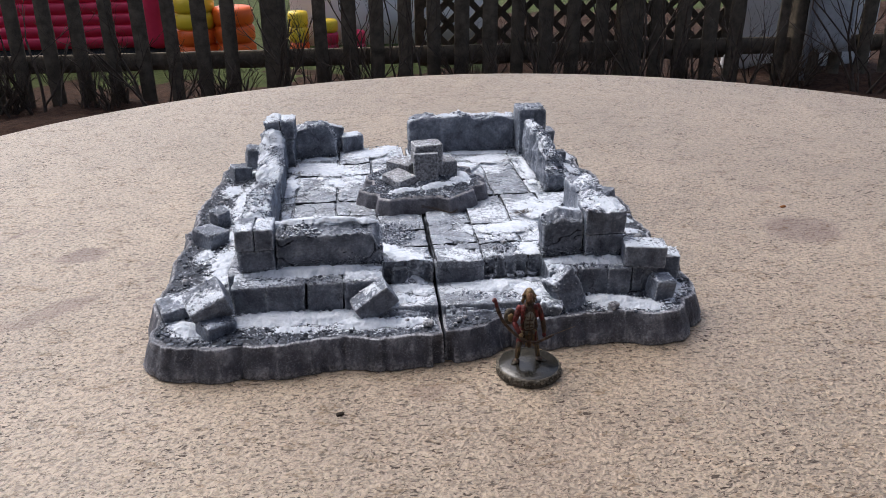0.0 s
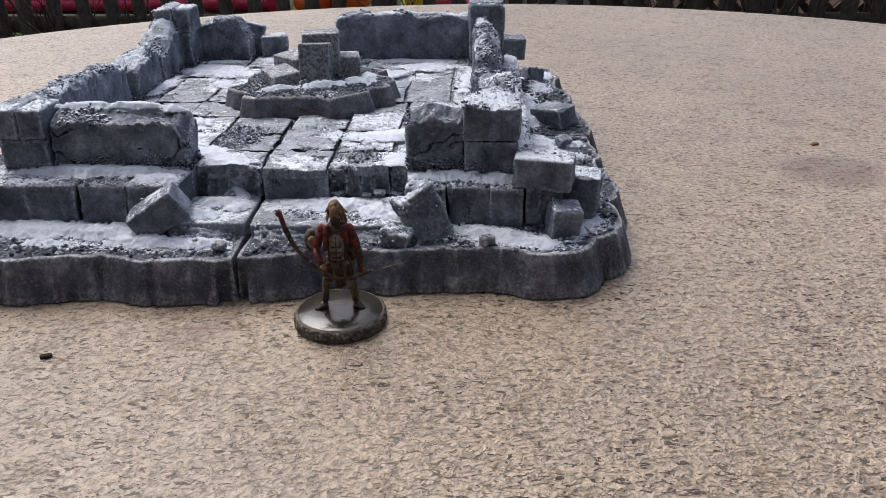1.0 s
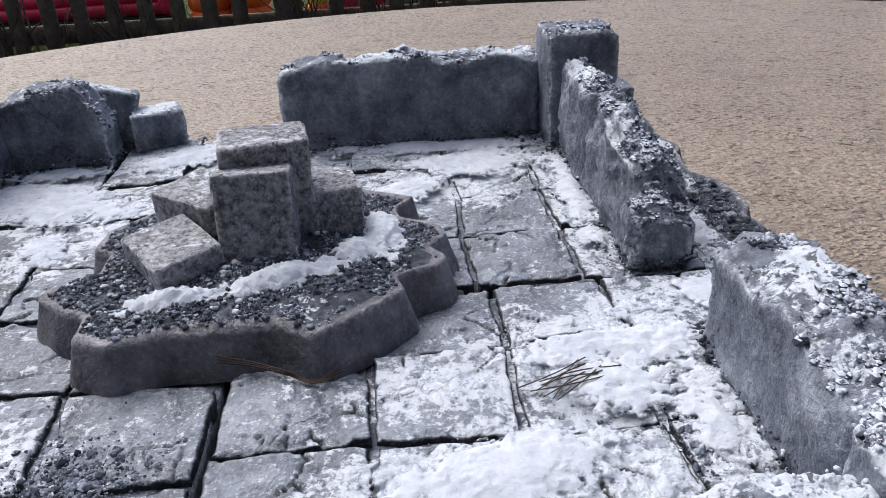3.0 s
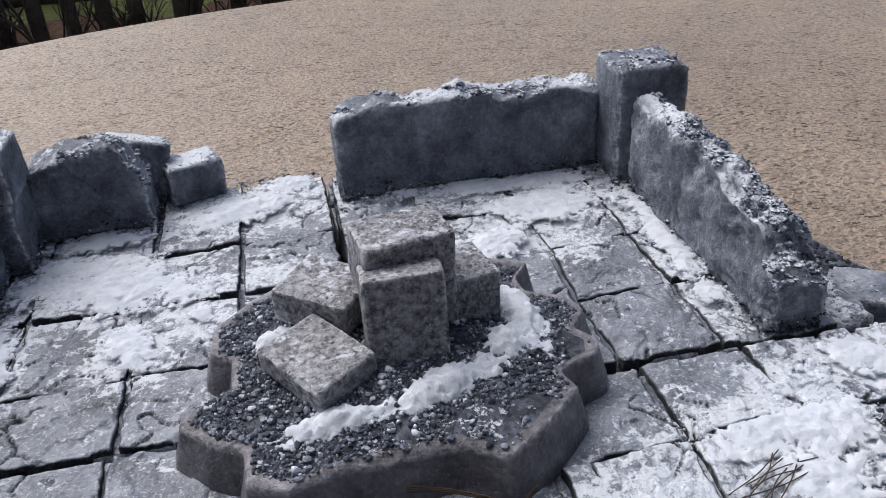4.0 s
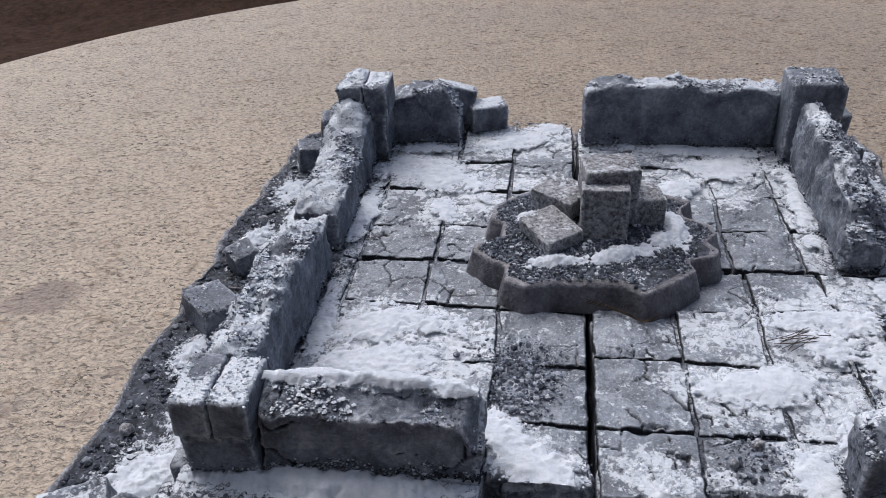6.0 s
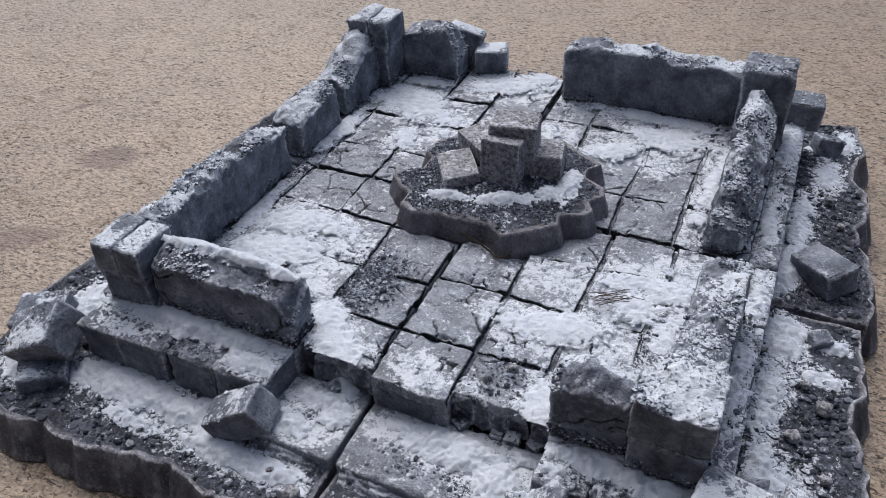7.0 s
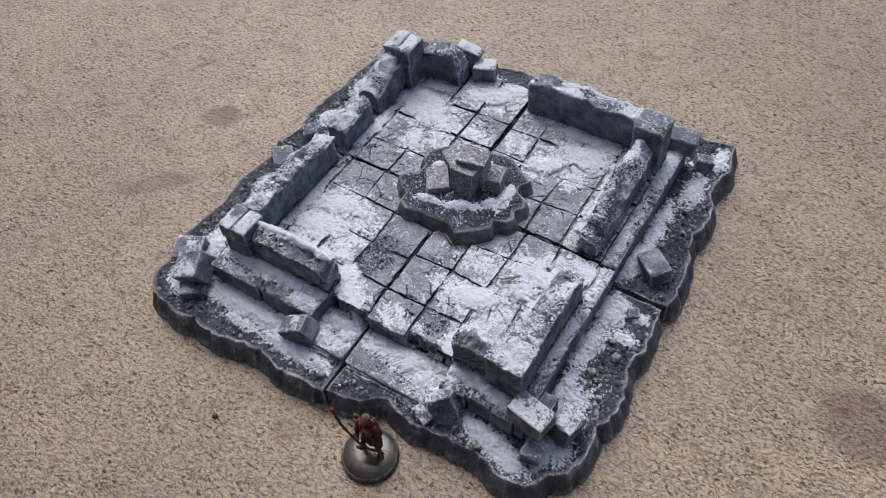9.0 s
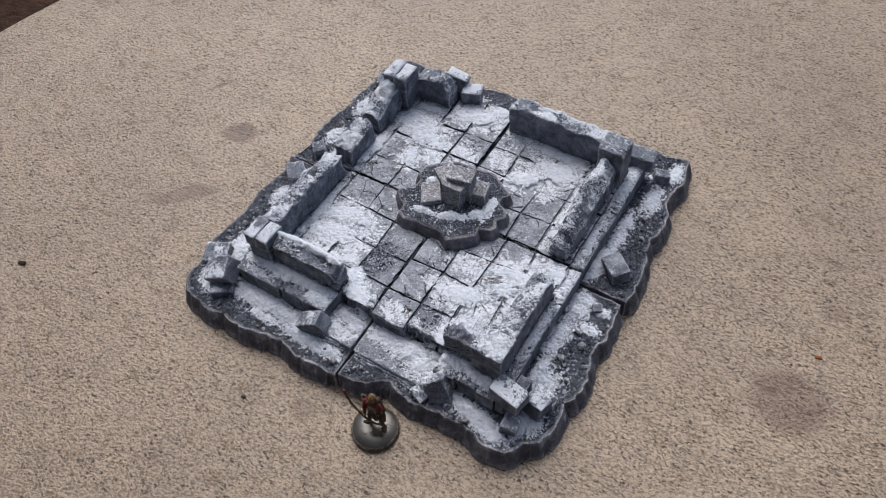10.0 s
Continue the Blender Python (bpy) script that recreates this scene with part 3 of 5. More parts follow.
def snow_over(p):
    """How much snow lies at points (n, 3): the paving's above, the plates' and steps' below."""
    return np.where(p[:, 2] > 22, blob_mask(HIGH, p[:, 0], p[:, 1]), blob_mask(LOW, p[:, 0], p[:, 1])) ** 0.75 * 1.1


def drift(blobs, thick, seed, speck=0.35):
    """A snow depth: soft blobs (x, y, rx, ry, turn, power), broken up by grain. Below nought there is none."""

    def height(x, y):
        m = blob_mask(blobs, x, y)
        patch = fbm(x * 0.13, y * 0.13, 0.5, seed, 4, 0.65)
        grain = fbm(x * 0.85, y * 0.85, 1.5, seed + 3, 3, 0.75)
        h = m + 0.56 * patch - 0.36 + speck * grain
        return np.where(m > 0.05, thick * np.clip(h, -1, 0.85) * 1.5 + 0.2 * grain * smooth(h, 0.0, 0.3), -1.0)

    return height


# ---- setting ----
GROUND_Z = -900.0


def lawn_ground():
    n = 60
    a = np.concatenate((np.linspace(0, 9, 40), 9 * 1.28 ** np.arange(1, 26))) * 1000
    ang = np.linspace(0, 2 * np.pi, n, endpoint=False)
    x, y = a[:, None] * np.cos(ang), a[:, None] * np.sin(ang)
    z = GROUND_Z + 40 * fbm(x / 900, y / 900, 0, 3) * (a[:, None] < 30000)
    v = np.stack((x, y, z), -1).reshape(-1, 3)
    f = [(r * n + i, r * n + (i + 1) % n, (r + 1) * n + (i + 1) % n, (r + 1) * n + i) for r in range(len(a) - 1) for i in range(n)]
    solid("ground", v, [q[::-1] for q in f], GRASS, label="green garden lawn under and beyond the fence", category="lawn", kind="structure")


lawn_ground()
v, f, deep = sheet(-6000, 6500, 300, 7200, 70, lambda x, y: 60 + 60 * fbm(x / 250, y / 250, 0, 8, 4) - 0.09 * np.maximum(y - np.where(x < 900, 4050, 6800), 0) - 0.05 * np.maximum(700 - y, 0), GROUND_Z, 5)
solid("flower_bed", v, f, LEAFLITTER, label="bed of brown leaf litter along the fence", category="bed", kind="structure")

# unseen wall, added behind the camera to dim sky light on the near table
q, f = rough_block(9000, 200, 2900, 703, cell=200, r=20, amp=4)
solid("sky_blocking_wall", placed(q, 0, -705, GROUND_Z - 30), f, WALL, label="plain grey garden wall behind the table", category="wall", kind="structure")

TX, TY, TR = 75.0, -70.0, 500.0


def garden_table():
    t = thing("garden_table", TX, TY, GROUND_Z, "round beige stone-textured garden table with stains and crumbs", "table")
    rings = [(TR - 9, -34), (TR - 2, -31), (TR, -26), (TR, -9), (TR - 1.5, -3.5), (TR - 5, -0.8), (TR - 10, 0)]
    rings += [(r, 0) for r in np.linspace(TR - 20, 20, 25)]
    n = 160
    ang = np.linspace(0, 2 * np.pi, n, endpoint=False)
    wob = 1 + 0.004 * vnoise(np.cos(ang) * 3, np.sin(ang) * 3, 0, 4)
    v = [(TX + r * w * np.cos(a), TY + r * w * np.sin(a), z) for r, z in rings for a, w in zip(ang, wob)]
    f = [(r * n + i, r * n + (i + 1) % n, (r + 1) * n + (i + 1) % n, (r + 1) * n + i) for r in range(len(rings) - 1) for i in range(n)]
    f += [tuple(range((len(rings) - 1) * n, len(rings) * n)), tuple(range(n - 1, -1, -1))]
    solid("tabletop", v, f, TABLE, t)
    prof = [(55, -34), (50, -80), (45, -300), (60, -640), (110, -760), (190, -830), (235, -860), (240, GROUND_Z - 20)]
    m = 40
    v = [(TX + r * np.cos(k * 2 * np.pi / m), TY + r * np.sin(k * 2 * np.pi / m), z) for r, z in prof for k in range(m)]
    f = [(r * m + (k + 1) % m, r * m + k, (r + 1) * m + k, (r + 1) * m + (k + 1) % m) for r in range(len(prof) - 1) for k in range(m)]
    solid("pedestal", v, f, TABLE, t)


garden_table()

# ---- the ruin: four tiles with scalloped rims ----
RIMS = {
    "fl": [(-0.9, 0.7), (-119, 1), (-115, -12), (-118, -31), (-116, -52), (-118, -77), (-113.5, -90), (-114, -104), (-104, -113.6), (-95, -114.6), (-88, -116.6), (-78, -114.6), (-64, -116.2), (-53, -114.2), (-39, -112), (-24, -115.5), (-12, -114), (-0.9, -114)],
    "fr": [(0.6, 0.5), (0.6, -112.5), (10, -111.5), (17, -109.5), (22, -104.6), (28, -103), (35, -105.5), (41.5, -107), (57, -105), (76, -105), (83, -108), (97, -107), (104, -97), (110, -92), (113, -80), (111.5, -68), (114.5, -62), (115.5, -51), (111, -33), (113.5, -25), (113, -13), (111.3, 0.5)],
    "br": [(-1.9, 1.9), (113, 3.4), (115, 13), (112.5, 32), (108.4, 49), (111, 59), (110, 72), (105.5, 81), (105, 88), (108, 97), (108.5, 104), (106, 111), (104.5, 119.5), (98, 118.5), (87, 117), (60, 116), (30, 117.5), (-1.9, 115.5)],
    "bl": [(-3.4, 1.9), (-3.4, 116), (-24, 119), (-43, 116), (-60, 118), (-82, 115), (-98, 116), (-110, 110), (-113, 96), (-112, 82), (-115, 68), (-113.5, 58), (-117, 44), (-117.5, 27), (-115, 15), (-117, 1.9)],
}


def outline(corners, seed):
    """The rim in even steps: soft scallops on the outside, straight saw cuts at the joints with the other tiles."""
    c = np.array(corners, float)
    straight = {0, len(c) - 1}
    out = []
    for i in range(len(c)):
        a, b = c[i], c[(i + 1) % len(c)]
        n = max(2, int(np.linalg.norm(b - a) / 0.8))
        t = np.arange(n) / n
        if i in straight:
            p = a + (b - a) * t[:, None]
            ln = np.linalg.norm(b - a)
            nr = np.array((b[1] - a[1], a[0] - b[0])) / ln
            p = p + nr * (0.35 * vnoise(t * ln * 0.15, seed, 0, seed))[:, None]
        else:
            z, d = c[(i - 1) % len(c)] if i - 1 not in straight else a, c[(i + 2) % len(c)] if (i + 1) % len(c) not in straight else b
            ta, tb = 0.36 * (b - z), 0.36 * (d - a)
            h = t[:, None]
            p = (2 * h**3 - 3 * h**2 + 1) * a + (h**3 - 2 * h**2 + h) * ta + (3 * h**2 - 2 * h**3) * b + (h**3 - h**2) * tb
        out.append(p)
    return np.concatenate(out)


def ground_height(x, y):
    """The gravelly plates: nearly flat, with lumps, rising a little towards the walls."""
    g = 0.7 * fbm(x * 0.05, y * 0.05, 0, 41, 3) + 0.55 * fbm(x * 0.3, y * 0.3, 0, 42, 4, 0.65)
    f1, _ = worley(x * 0.8, y * 0.8, 44)
    inner = smooth(100 - np.maximum(np.abs(x), np.abs(y)), 0, 12)
    return RIM - 0.2 + g + 0.7 * (0.5 - f1) + 1.6 * inner


def base_plate(key, parent, seed):
    rim = outline(RIMS[key], seed)
    lo, hi = rim.min(0), rim.max(0)
    n = len(rim)
    ctr = (lo + hi) / 2
    out = rim - ctr
    nrm = np.roll(rim, -1, 0) - np.roll(rim, 1, 0)
    nrm = np.stack((nrm[:, 1], -nrm[:, 0]), -1) / np.linalg.norm(nrm, axis=1, keepdims=True)
    s = np.arange(n) * 0.8
    worn_rim = np.where(rim[:, 0] < -100, 0.25, 0.15 + 0.85 * smooth(vnoise(s * 0.09, seed, 2, seed + 8), -0.4, 0.5))
    flute = fbm(s * 0.22, seed * 1.7, 0, seed, 3, 0.6)
    cut = np.minimum(np.abs(rim[:, 0] + 1), np.abs(rim[:, 1] - 1.6)) < 4
    flare = np.where(cut, 0.2, 1.0)
    beat = np.cumsum(0.8 / (10.5 + 4.5 * vnoise(s * 0.03, seed, 0, seed + 4)))
    scoop = (1 - np.abs(np.sin(np.pi * beat))) * np.where(rim[:, 0] > 88, 0.6, 0.12 + 0.5 * smooth(vnoise(s * 0.02, 7, 0, seed), -0.1, 0.6))
    v = []
    for z, grow in ((0, 3.6), (0.7, 4.0), (3, 3.2), (6, 2.2), (9.5, 0.95), (RIM - 0.45, 0.2), (RIM + 0.05, 0.0), (RIM + 0.25, -0.4), (RIM + 0.3, -0.9)):
        off = flare * (grow + 0.5 * flute * (1 + z / 20) - 1.5 * scoop + 0.25 * fbm(s * 0.6, z * 0.25, seed, seed + 2, 2))
        p = rim + nrm * off[:, None]
        v.append(np.column_stack((p, np.full(n, z) + (0.5 * fbm(s * 0.09, 3, seed, seed, 2) if z > 10 else 0))))
    for k in np.concatenate(([0.985], np.linspace(0.965, 0.0, 46))):
        p = ctr + (out - nrm * (0.6 + 1.5 * scoop * smooth(k, 0.9, 1.0))[:, None] * flare[:, None]) * k
        v.append(np.column_stack((p, ground_height(p[:, 0], p[:, 1]) + 0.3 * (1 if k > 0.98 else 0))))
    v = np.concatenate(v)
    rows = len(v) // n
    i = np.arange(n)
    f = np.concatenate([np.stack((r * n + i, r * n + (i + 1) % n, (r + 1) * n + (i + 1) % n, (r + 1) * n + i), -1) for r in range(rows - 1)])
    # side and rim carry the base paint, the top the textured soil
    area = np.sum(rim[:, 0] * np.roll(rim[:, 1], -1) - np.roll(rim[:, 0], -1) * rim[:, 1])
    if area < 0:
        f = f[:, ::-1]
    ob = solid("base_plate", v, f, (BASE, SOIL), parent, "scalloped dark grey edge with a pale worn rim", snow=snow_over(v), edge=np.repeat([0, 0, 0, 0, 0.0, 0.15, 0.95, 0.5, 0.1] + [0] * (rows - 9), n) * np.tile(worn_rim, rows))
    ob.data.polygons.foreach_set("material_index", (np.arange(len(f)) >= 9 * n).astype(int))
    return ob


WORDS = "grey snowy ruin terrain tile "
TILES = {
    "fl": thing("ruin_tile", -60, -57, 0, WORDS + "with broken corner wall and stacked bricks", "terrain tile", "tiles of the ruin"),
    "fr": thing("ruin_tile", 57, -55, 0, WORDS + "with entrance step beside the figurine", "terrain tile", "tiles of the ruin"),
    "br": thing("ruin_tile", 55, 60, 0, WORDS + "with the tallest corner walls", "terrain tile", "tiles of the ruin"),
    "bl": thing("ruin_tile", -60, 60, 0, WORDS + "with crumbled walls and square pillar", "terrain tile", "tiles of the ruin"),
}
for n_, key_ in enumerate(TILES):
    base_plate(key_, TILES[key_], 11 + n_)


CREST = {key_: ([], [], []) for key_ in RIMS}  # points for crumbs of snow and rubble on the crests, and for grit at the foot of walls
CREST_RNG = np.random.default_rng(9)


def stone(name, key, x0, x1, y0, y1, z0, z1, seed, material=None, turn=0, lean=(0, 0), parent=None, label="", snow=None, rubble=0.0, **more):
    """A worn stone between those limits on one of the tiles. snow: how much lies on its top; rubble: crumbs of stone on it, a square centimetre."""
    q, f, w, ink, worn, (u, v) = worn_block(x1 - x0, y1 - y0, z1 - z0, seed, **more)
    q = placed(q, (x0 + x1) / 2, (y0 + y1) / 2, z0, lean[0], lean[1], turn)
    share = snow(u, v) if callable(snow) else snow
    lies = snow_over(q) if snow is None else share * smooth(w, 0.8, 0.95) * (1.15 + 2.0 * fbm(q[:, 0] * 0.09, q[:, 1] * 0.09, seed, 3, 3))
    snow = 0.6 if callable(snow) else snow
    top = np.flatnonzero(w > 0.98)
    area = (x1 - x0) * (y1 - y0) / 100
    for n, kind, limit in ((int(area * 160 * (snow or 0)), 0, 0.45), (int(area * rubble * 5), 1, -1)):
        pick = CREST_RNG.choice(top, n) if n else top[:0]
        pick = pick[lies[pick] + 0.3 * vnoise(q[pick, 0] * 0.3, q[pick, 1] * 0.3, seed, 7) > limit]
        if kind:
            pick = pick[(fbm(q[pick, 0] * 0.16, q[pick, 1] * 0.16, seed, 17, 3) > 0.03) & (lies[pick] < 0.95)]
        CREST[key][kind].append(q[pick] + CREST_RNG.uniform(-0.5, 0.5, (len(pick), 3)) * (1.2, 1.2, 0.25))
    if z0 > 26 and name in ("wall", "wall_stump", "pillar", "brick") and z0 < 28:
        low = np.flatnonzero((w > 0.01) & (q[:, 2] < z0 + 6.5))
        pick = CREST_RNG.choice(low, int(2.2 * len(low)))
        foot = 1 - (q[pick, 2] - z0) / (3.4 + 2.6 * vnoise(q[pick, 0] * 0.12, q[pick, 1] * 0.12, 3, 6))
        pick = pick[CREST_RNG.random(len(pick)) < foot]
        CREST[key][2].append(q[pick] + CREST_RNG.uniform(-0.5, 0.5, (len(pick), 3)))
        white = pick[CREST_RNG.random(len(pick)) < 0.3]
        CREST[key][0].append(q[white] + CREST_RNG.uniform(-0.7, 0.7, (len(white), 3)))
    if "rough" in label:
        for kind, n in ((0, 160),):
            pick = CREST_RNG.choice(np.flatnonzero(w > 0.1), n)
            CREST[key][kind].append(q[pick] + CREST_RNG.uniform(-0.4, 0.4, (n, 3)))
    return solid(name, q, f, material or STONE, parent or TILES[key], label, snow=lies, wash=ink, edge=worn)


# floor slabs, the low entrance steps and the kerb of bricks round them
SLABS = {"fl": (-86.5, -1.1, -77.5, 0.5), "fr": (0.4, 84.5, -78.3, 0.2), "br": (-1.8, 84, 1.9, 92), "bl": (-86.5, -3.4, 1.7, 92)}
for n_, (key_, (a_, b_, c_, d_)) in enumerate(SLABS.items()):
    stone("floor_slab", key_, a_, b_, max(c_, -70.0), d_, 11, 25.6, 60 + n_, SLAB, cell=1.8, amp=0.35)
stone("floor_slab", "fl", -86.5, -22, -77.5, -70.2, 11, 25.6, 66, SLAB, cell=1.8, amp=0.35)
stone("floor_slab", "fr", 0.4, 21.2, -78.3, -70.2, 11, 25.6, 67, SLAB, cell=1.8, amp=0.35)
stone("floor_slab", "fr", 46, 84.5, -78.3, -70.2, 11, 25.6, 68, SLAB, cell=1.8, amp=0.35)
stone("entrance_step", "fl", -24.5, -0.9, -98, -76, 11.5, 17.0, 71, TILE, label="low snowy entrance step", cell=0.9, amp=0.45, r=0.5)
stone("entrance_step", "fr", 0.6, 47, -98.3, -76, 11.5, 16.8, 72, TILE, label="low snowy entrance step", cell=0.9, amp=0.45, r=0.5)
for n_, (a_, b_) in enumerate(((-83.5, -70.1), (-69.6, -54.4), (-53.8, -39.3), (-38.8, -22.5))):
    stone("kerb_brick", "fl", a_, b_, -90.5, -76, 11.5, 25.4 + 0.25 * (n_ % 2), 80 + n_, SLAB, r=0.4, amp=0.5)
for n_, (a_, b_) in enumerate(((46.5, 58.5), (59, 71.6), (72, 82), (82.5, 87))):
    stone("kerb_brick", "fr", a_, b_, -90 + 0.5 * (n_ % 2), -76, 11.5, 25.2 + 0.3 * (n_ % 2), 86 + n_, SLAB, r=0.4, amp=0.5)
stone("kerb_brick", "fr", 86.6, 93.5, -88.5, -70, 11.5, 25.0, 90, SLAB, r=0.4, amp=0.5)
for n_, (a_, b_) in enumerate(((-76, -58), (-57.4, -38), (-37.3, -24), (-23.2, 0.4))):
    stone("kerb_brick", "fr", 80.5, 86.5 - 0.8 * (n_ == 1), a_, b_, 11.5, 26.3, 92 + n_, SLAB, r=0.4, amp=0.45)
for n_, (a_, b_) in enumerate(((3, 25), (25.6, 47), (47.6, 66), (66.5, 93))):
    stone("kerb_brick", "br", 80, 86.3, a_, b_, 11.5, 26.2, 97 + n_, SLAB, r=0.4, amp=0.45)


# paving: every tile a slab of flaked slate with its own edges
def paving_tile(parent, corners, top, seed):
    n = 54
    t = np.linspace(0, 1, n)
    u, v = np.meshgrid(t, t, indexing="ij")
    c = np.array(corners, float)
    x = (1 - u) * (1 - v) * c[0][0] + u * (1 - v) * c[1][0] + u * v * c[2][0] + (1 - u) * v * c[3][0]
    y = (1 - u) * (1 - v) * c[0][1] + u * (1 - v) * c[1][1] + u * v * c[2][1] + (1 - u) * v * c[3][1]
    edge = np.minimum.reduce((u, 1 - u, v, 1 - v))
    wob = 1.0 - smooth(edge, 0, 0.12)
    x += wob * 0.6 * fbm(x * 0.28, y * 0.28, 1, seed, 3)
    y += wob * 0.6 * fbm(x * 0.28, y * 0.28, 9, seed, 3)
    tilt = 0.012 * np.sin(seed * 2.1) * (x - c[:, 0].mean()) + 0.012 * np.cos(seed * 1.7) * (y - c[:, 1].mean())
    # flaked layers with ragged lips, and a crack or two with dark wash in it
    lay = fbm(x * 0.06, y * 0.06, seed * 0.37, seed, 4, 0.55) * 4.2 + 0.5
    lip = np.abs(lay - np.round(lay))
    lipped = vnoise(x * 0.11, y * 0.11, seed * 1.3, seed + 8) > 0.32
    z = top + tilt + 0.34 * np.floor(lay) + 0.06 * lay
    ink = (1 - smooth(lip, 0.010, 0.035)) * lipped
    bent_x, bent_y = (w + 1.3 * fbm(x * 0.16, y * 0.16, d, seed + 3, 4, 0.65) for w, d in ((x, 2), (y, 8)))
    near_, next_ = worley(bent_x * 0.085 + seed * 0.31, bent_y * 0.085, seed + 3)
    ink = np.maximum(ink, (1 - smooth(next_ - near_, 0.008, 0.036)) * smooth(vnoise(x * 0.1, y * 0.1, seed, 5), 0.12, 0.3))
    rough = fbm(x * 0.55, y * 0.55, seed, seed, 4, 0.65)
    chip = smooth(fbm(x * 0.2, y * 0.2, seed * 0.9, seed + 6, 3), 0.15, 0.5) * (1 - smooth(edge, 0.02, 0.12))
    z = z - 0.7 * ink + 0.2 * rough - 0.3 * (1 - smooth(edge, 0, 0.02)) - 0.8 * chip
    open_front = c[:, 1].min() < -72.5
    joint = np.minimum.reduce((u, 1 - u, 1 - v)) if open_front else edge
    ink = np.maximum(ink, 1.0 * (1 - smooth(joint, 0.0, 0.015)))
    idx = np.arange(n * n).reshape(n, n)
    f = np.stack((idx[:-1, :-1], idx[1:, :-1], idx[1:, 1:], idx[:-1, 1:]), -1).reshape(-1, 4)
    ring = np.concatenate((idx[:-1, 0], idx[-1, :-1], idx[:0:-1, -1], idx[0, :0:-1]))
    p = np.stack((x, y, z), -1).reshape(-1, 3)
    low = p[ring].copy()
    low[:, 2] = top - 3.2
    # skirt sides coloured near black in the joints, left stone grey at open fronts
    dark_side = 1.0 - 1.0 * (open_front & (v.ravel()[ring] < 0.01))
    k = np.arange(len(ring))
    skirt = np.stack((ring[k], n * n + k, n * n + (k + 1) % len(ring), ring[(k + 1) % len(ring)]), -1)
    p = np.concatenate((p, low))
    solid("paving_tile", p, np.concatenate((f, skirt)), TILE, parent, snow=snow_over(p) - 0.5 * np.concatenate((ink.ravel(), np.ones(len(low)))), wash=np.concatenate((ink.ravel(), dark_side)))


GRIDS = {
    "fl": ([-69, -63.5, -42.5, -22, -0.8], [-77.5, -60.5, -41.5, -20, 0.8]),
    "fr": ([0.1, 21, 40.5, 59, 79], [-79, -60.5, -38, -18, 0.4]),
    "br": ([-2.1, 16, 38.5, 57, 79], [1.6, 21.5, 41.5, 60, 91]),
    "bl": ([-69, -63.5, -42, -23, -3.1], [1.4, 18.5, 41, 61.5, 91]),
}
for n_, (key_, (cols, rows)) in enumerate(GRIDS.items()):
    rng = random.Random(30 + n_)
    knot = {}
    for i, x in enumerate(cols):
        for j, y in enumerate(rows):
            e = 0.0 if i in (0, len(cols) - 1) or j in (0, len(rows) - 1) else 0.8
            knot[i, j] = (x + rng.uniform(-e, e), y + rng.uniform(-e, e))
    for i in range(len(cols) - 1):
        for j in range(len(rows) - 1):
            g = 0.46
            (ax, ay), (bx, by), (cx, cy), (dx, dy) = knot[i, j], knot[i + 1, j], knot[i + 1, j + 1], knot[i, j + 1]
            if j == 0 and (key_, i) in (("fl", 3), ("fr", 1), ("fr", 2)):
                ay, by = (ay + 3.0, by + 4.5) if i == 3 else (ay + 4.5, by + 3.5)
            paving_tile(TILES[key_], ((ax + g, ay + g), (bx - g, by + g), (cx - g, cy - g), (dx + g, dy - g)), FLOOR - 0.25 + rng.uniform(-0.4, 0.35), 100 + 37 * n_ + 5 * i + j)

# ---- walls and pillars ----
Z0 = FLOOR - 0.8
# front left corner: pillar of three bricks, a wall with a broken end, a long side wall
pil = thing("pillar", -73.5, -72.5, Z0, "", "")
pil.parent = TILES["fl"]
pil.location = Vector((AT[pil] - AT[TILES["fl"]]) * MM)
stone("brick", "fl", -81.3, -66.3, -79.2, -65.5, Z0, 36.2, 201, parent=pil, amp=0.35, r=0.6, snow=0.0)
stone("brick", "fl", -81.6, -74.15, -79.8, -65.3, 36.35, 46.0, 202, parent=pil, amp=0.35, r=0.6, crag=0.5, snow=1.3, rubble=12)
stone("brick", "fl", -73.7, -66.0, -79.4, -65.3, 36.35, 45.6, 203, parent=pil, amp=0.35, r=0.6, crag=0.5, snow=1.3, rubble=12)
stone("wall", "fl", -65.9, -22.2, -76.6, -66.8, Z0, 43.6, 204, crack=0.5, amp=0.9, crag=1.6, r=1.0, cell=0.5, label="cracked wall with a snowy crest and a broken end", profile=lambda u, v: 1 - 0.13 * smooth(-v, -0.7, 0.9) - 0.06 * smooth(u, 0.2, 0.9) - 0.30 * smooth(u - 0.08 * v, 0.86, 1.02) - 0.05 * smooth(-u, 0.6, 1), snow=lambda u, v: 0.12 + 1.3 * smooth(v, 0.2, 0.6), rubble=110)
stone("wall", "fl", -82.5, -69.2, -65.2, -3.5, Z0, 46.5, 205, amp=1.1, crag=3.4, r=1.2, label="long broken wall with a craggy snowy crest", profile=lambda u, v: 1 - 0.16 * smooth(v, 0.2, 1) - 0.22 * smooth(-u, 0.0, 1.0), snow=0.9, rubble=130)
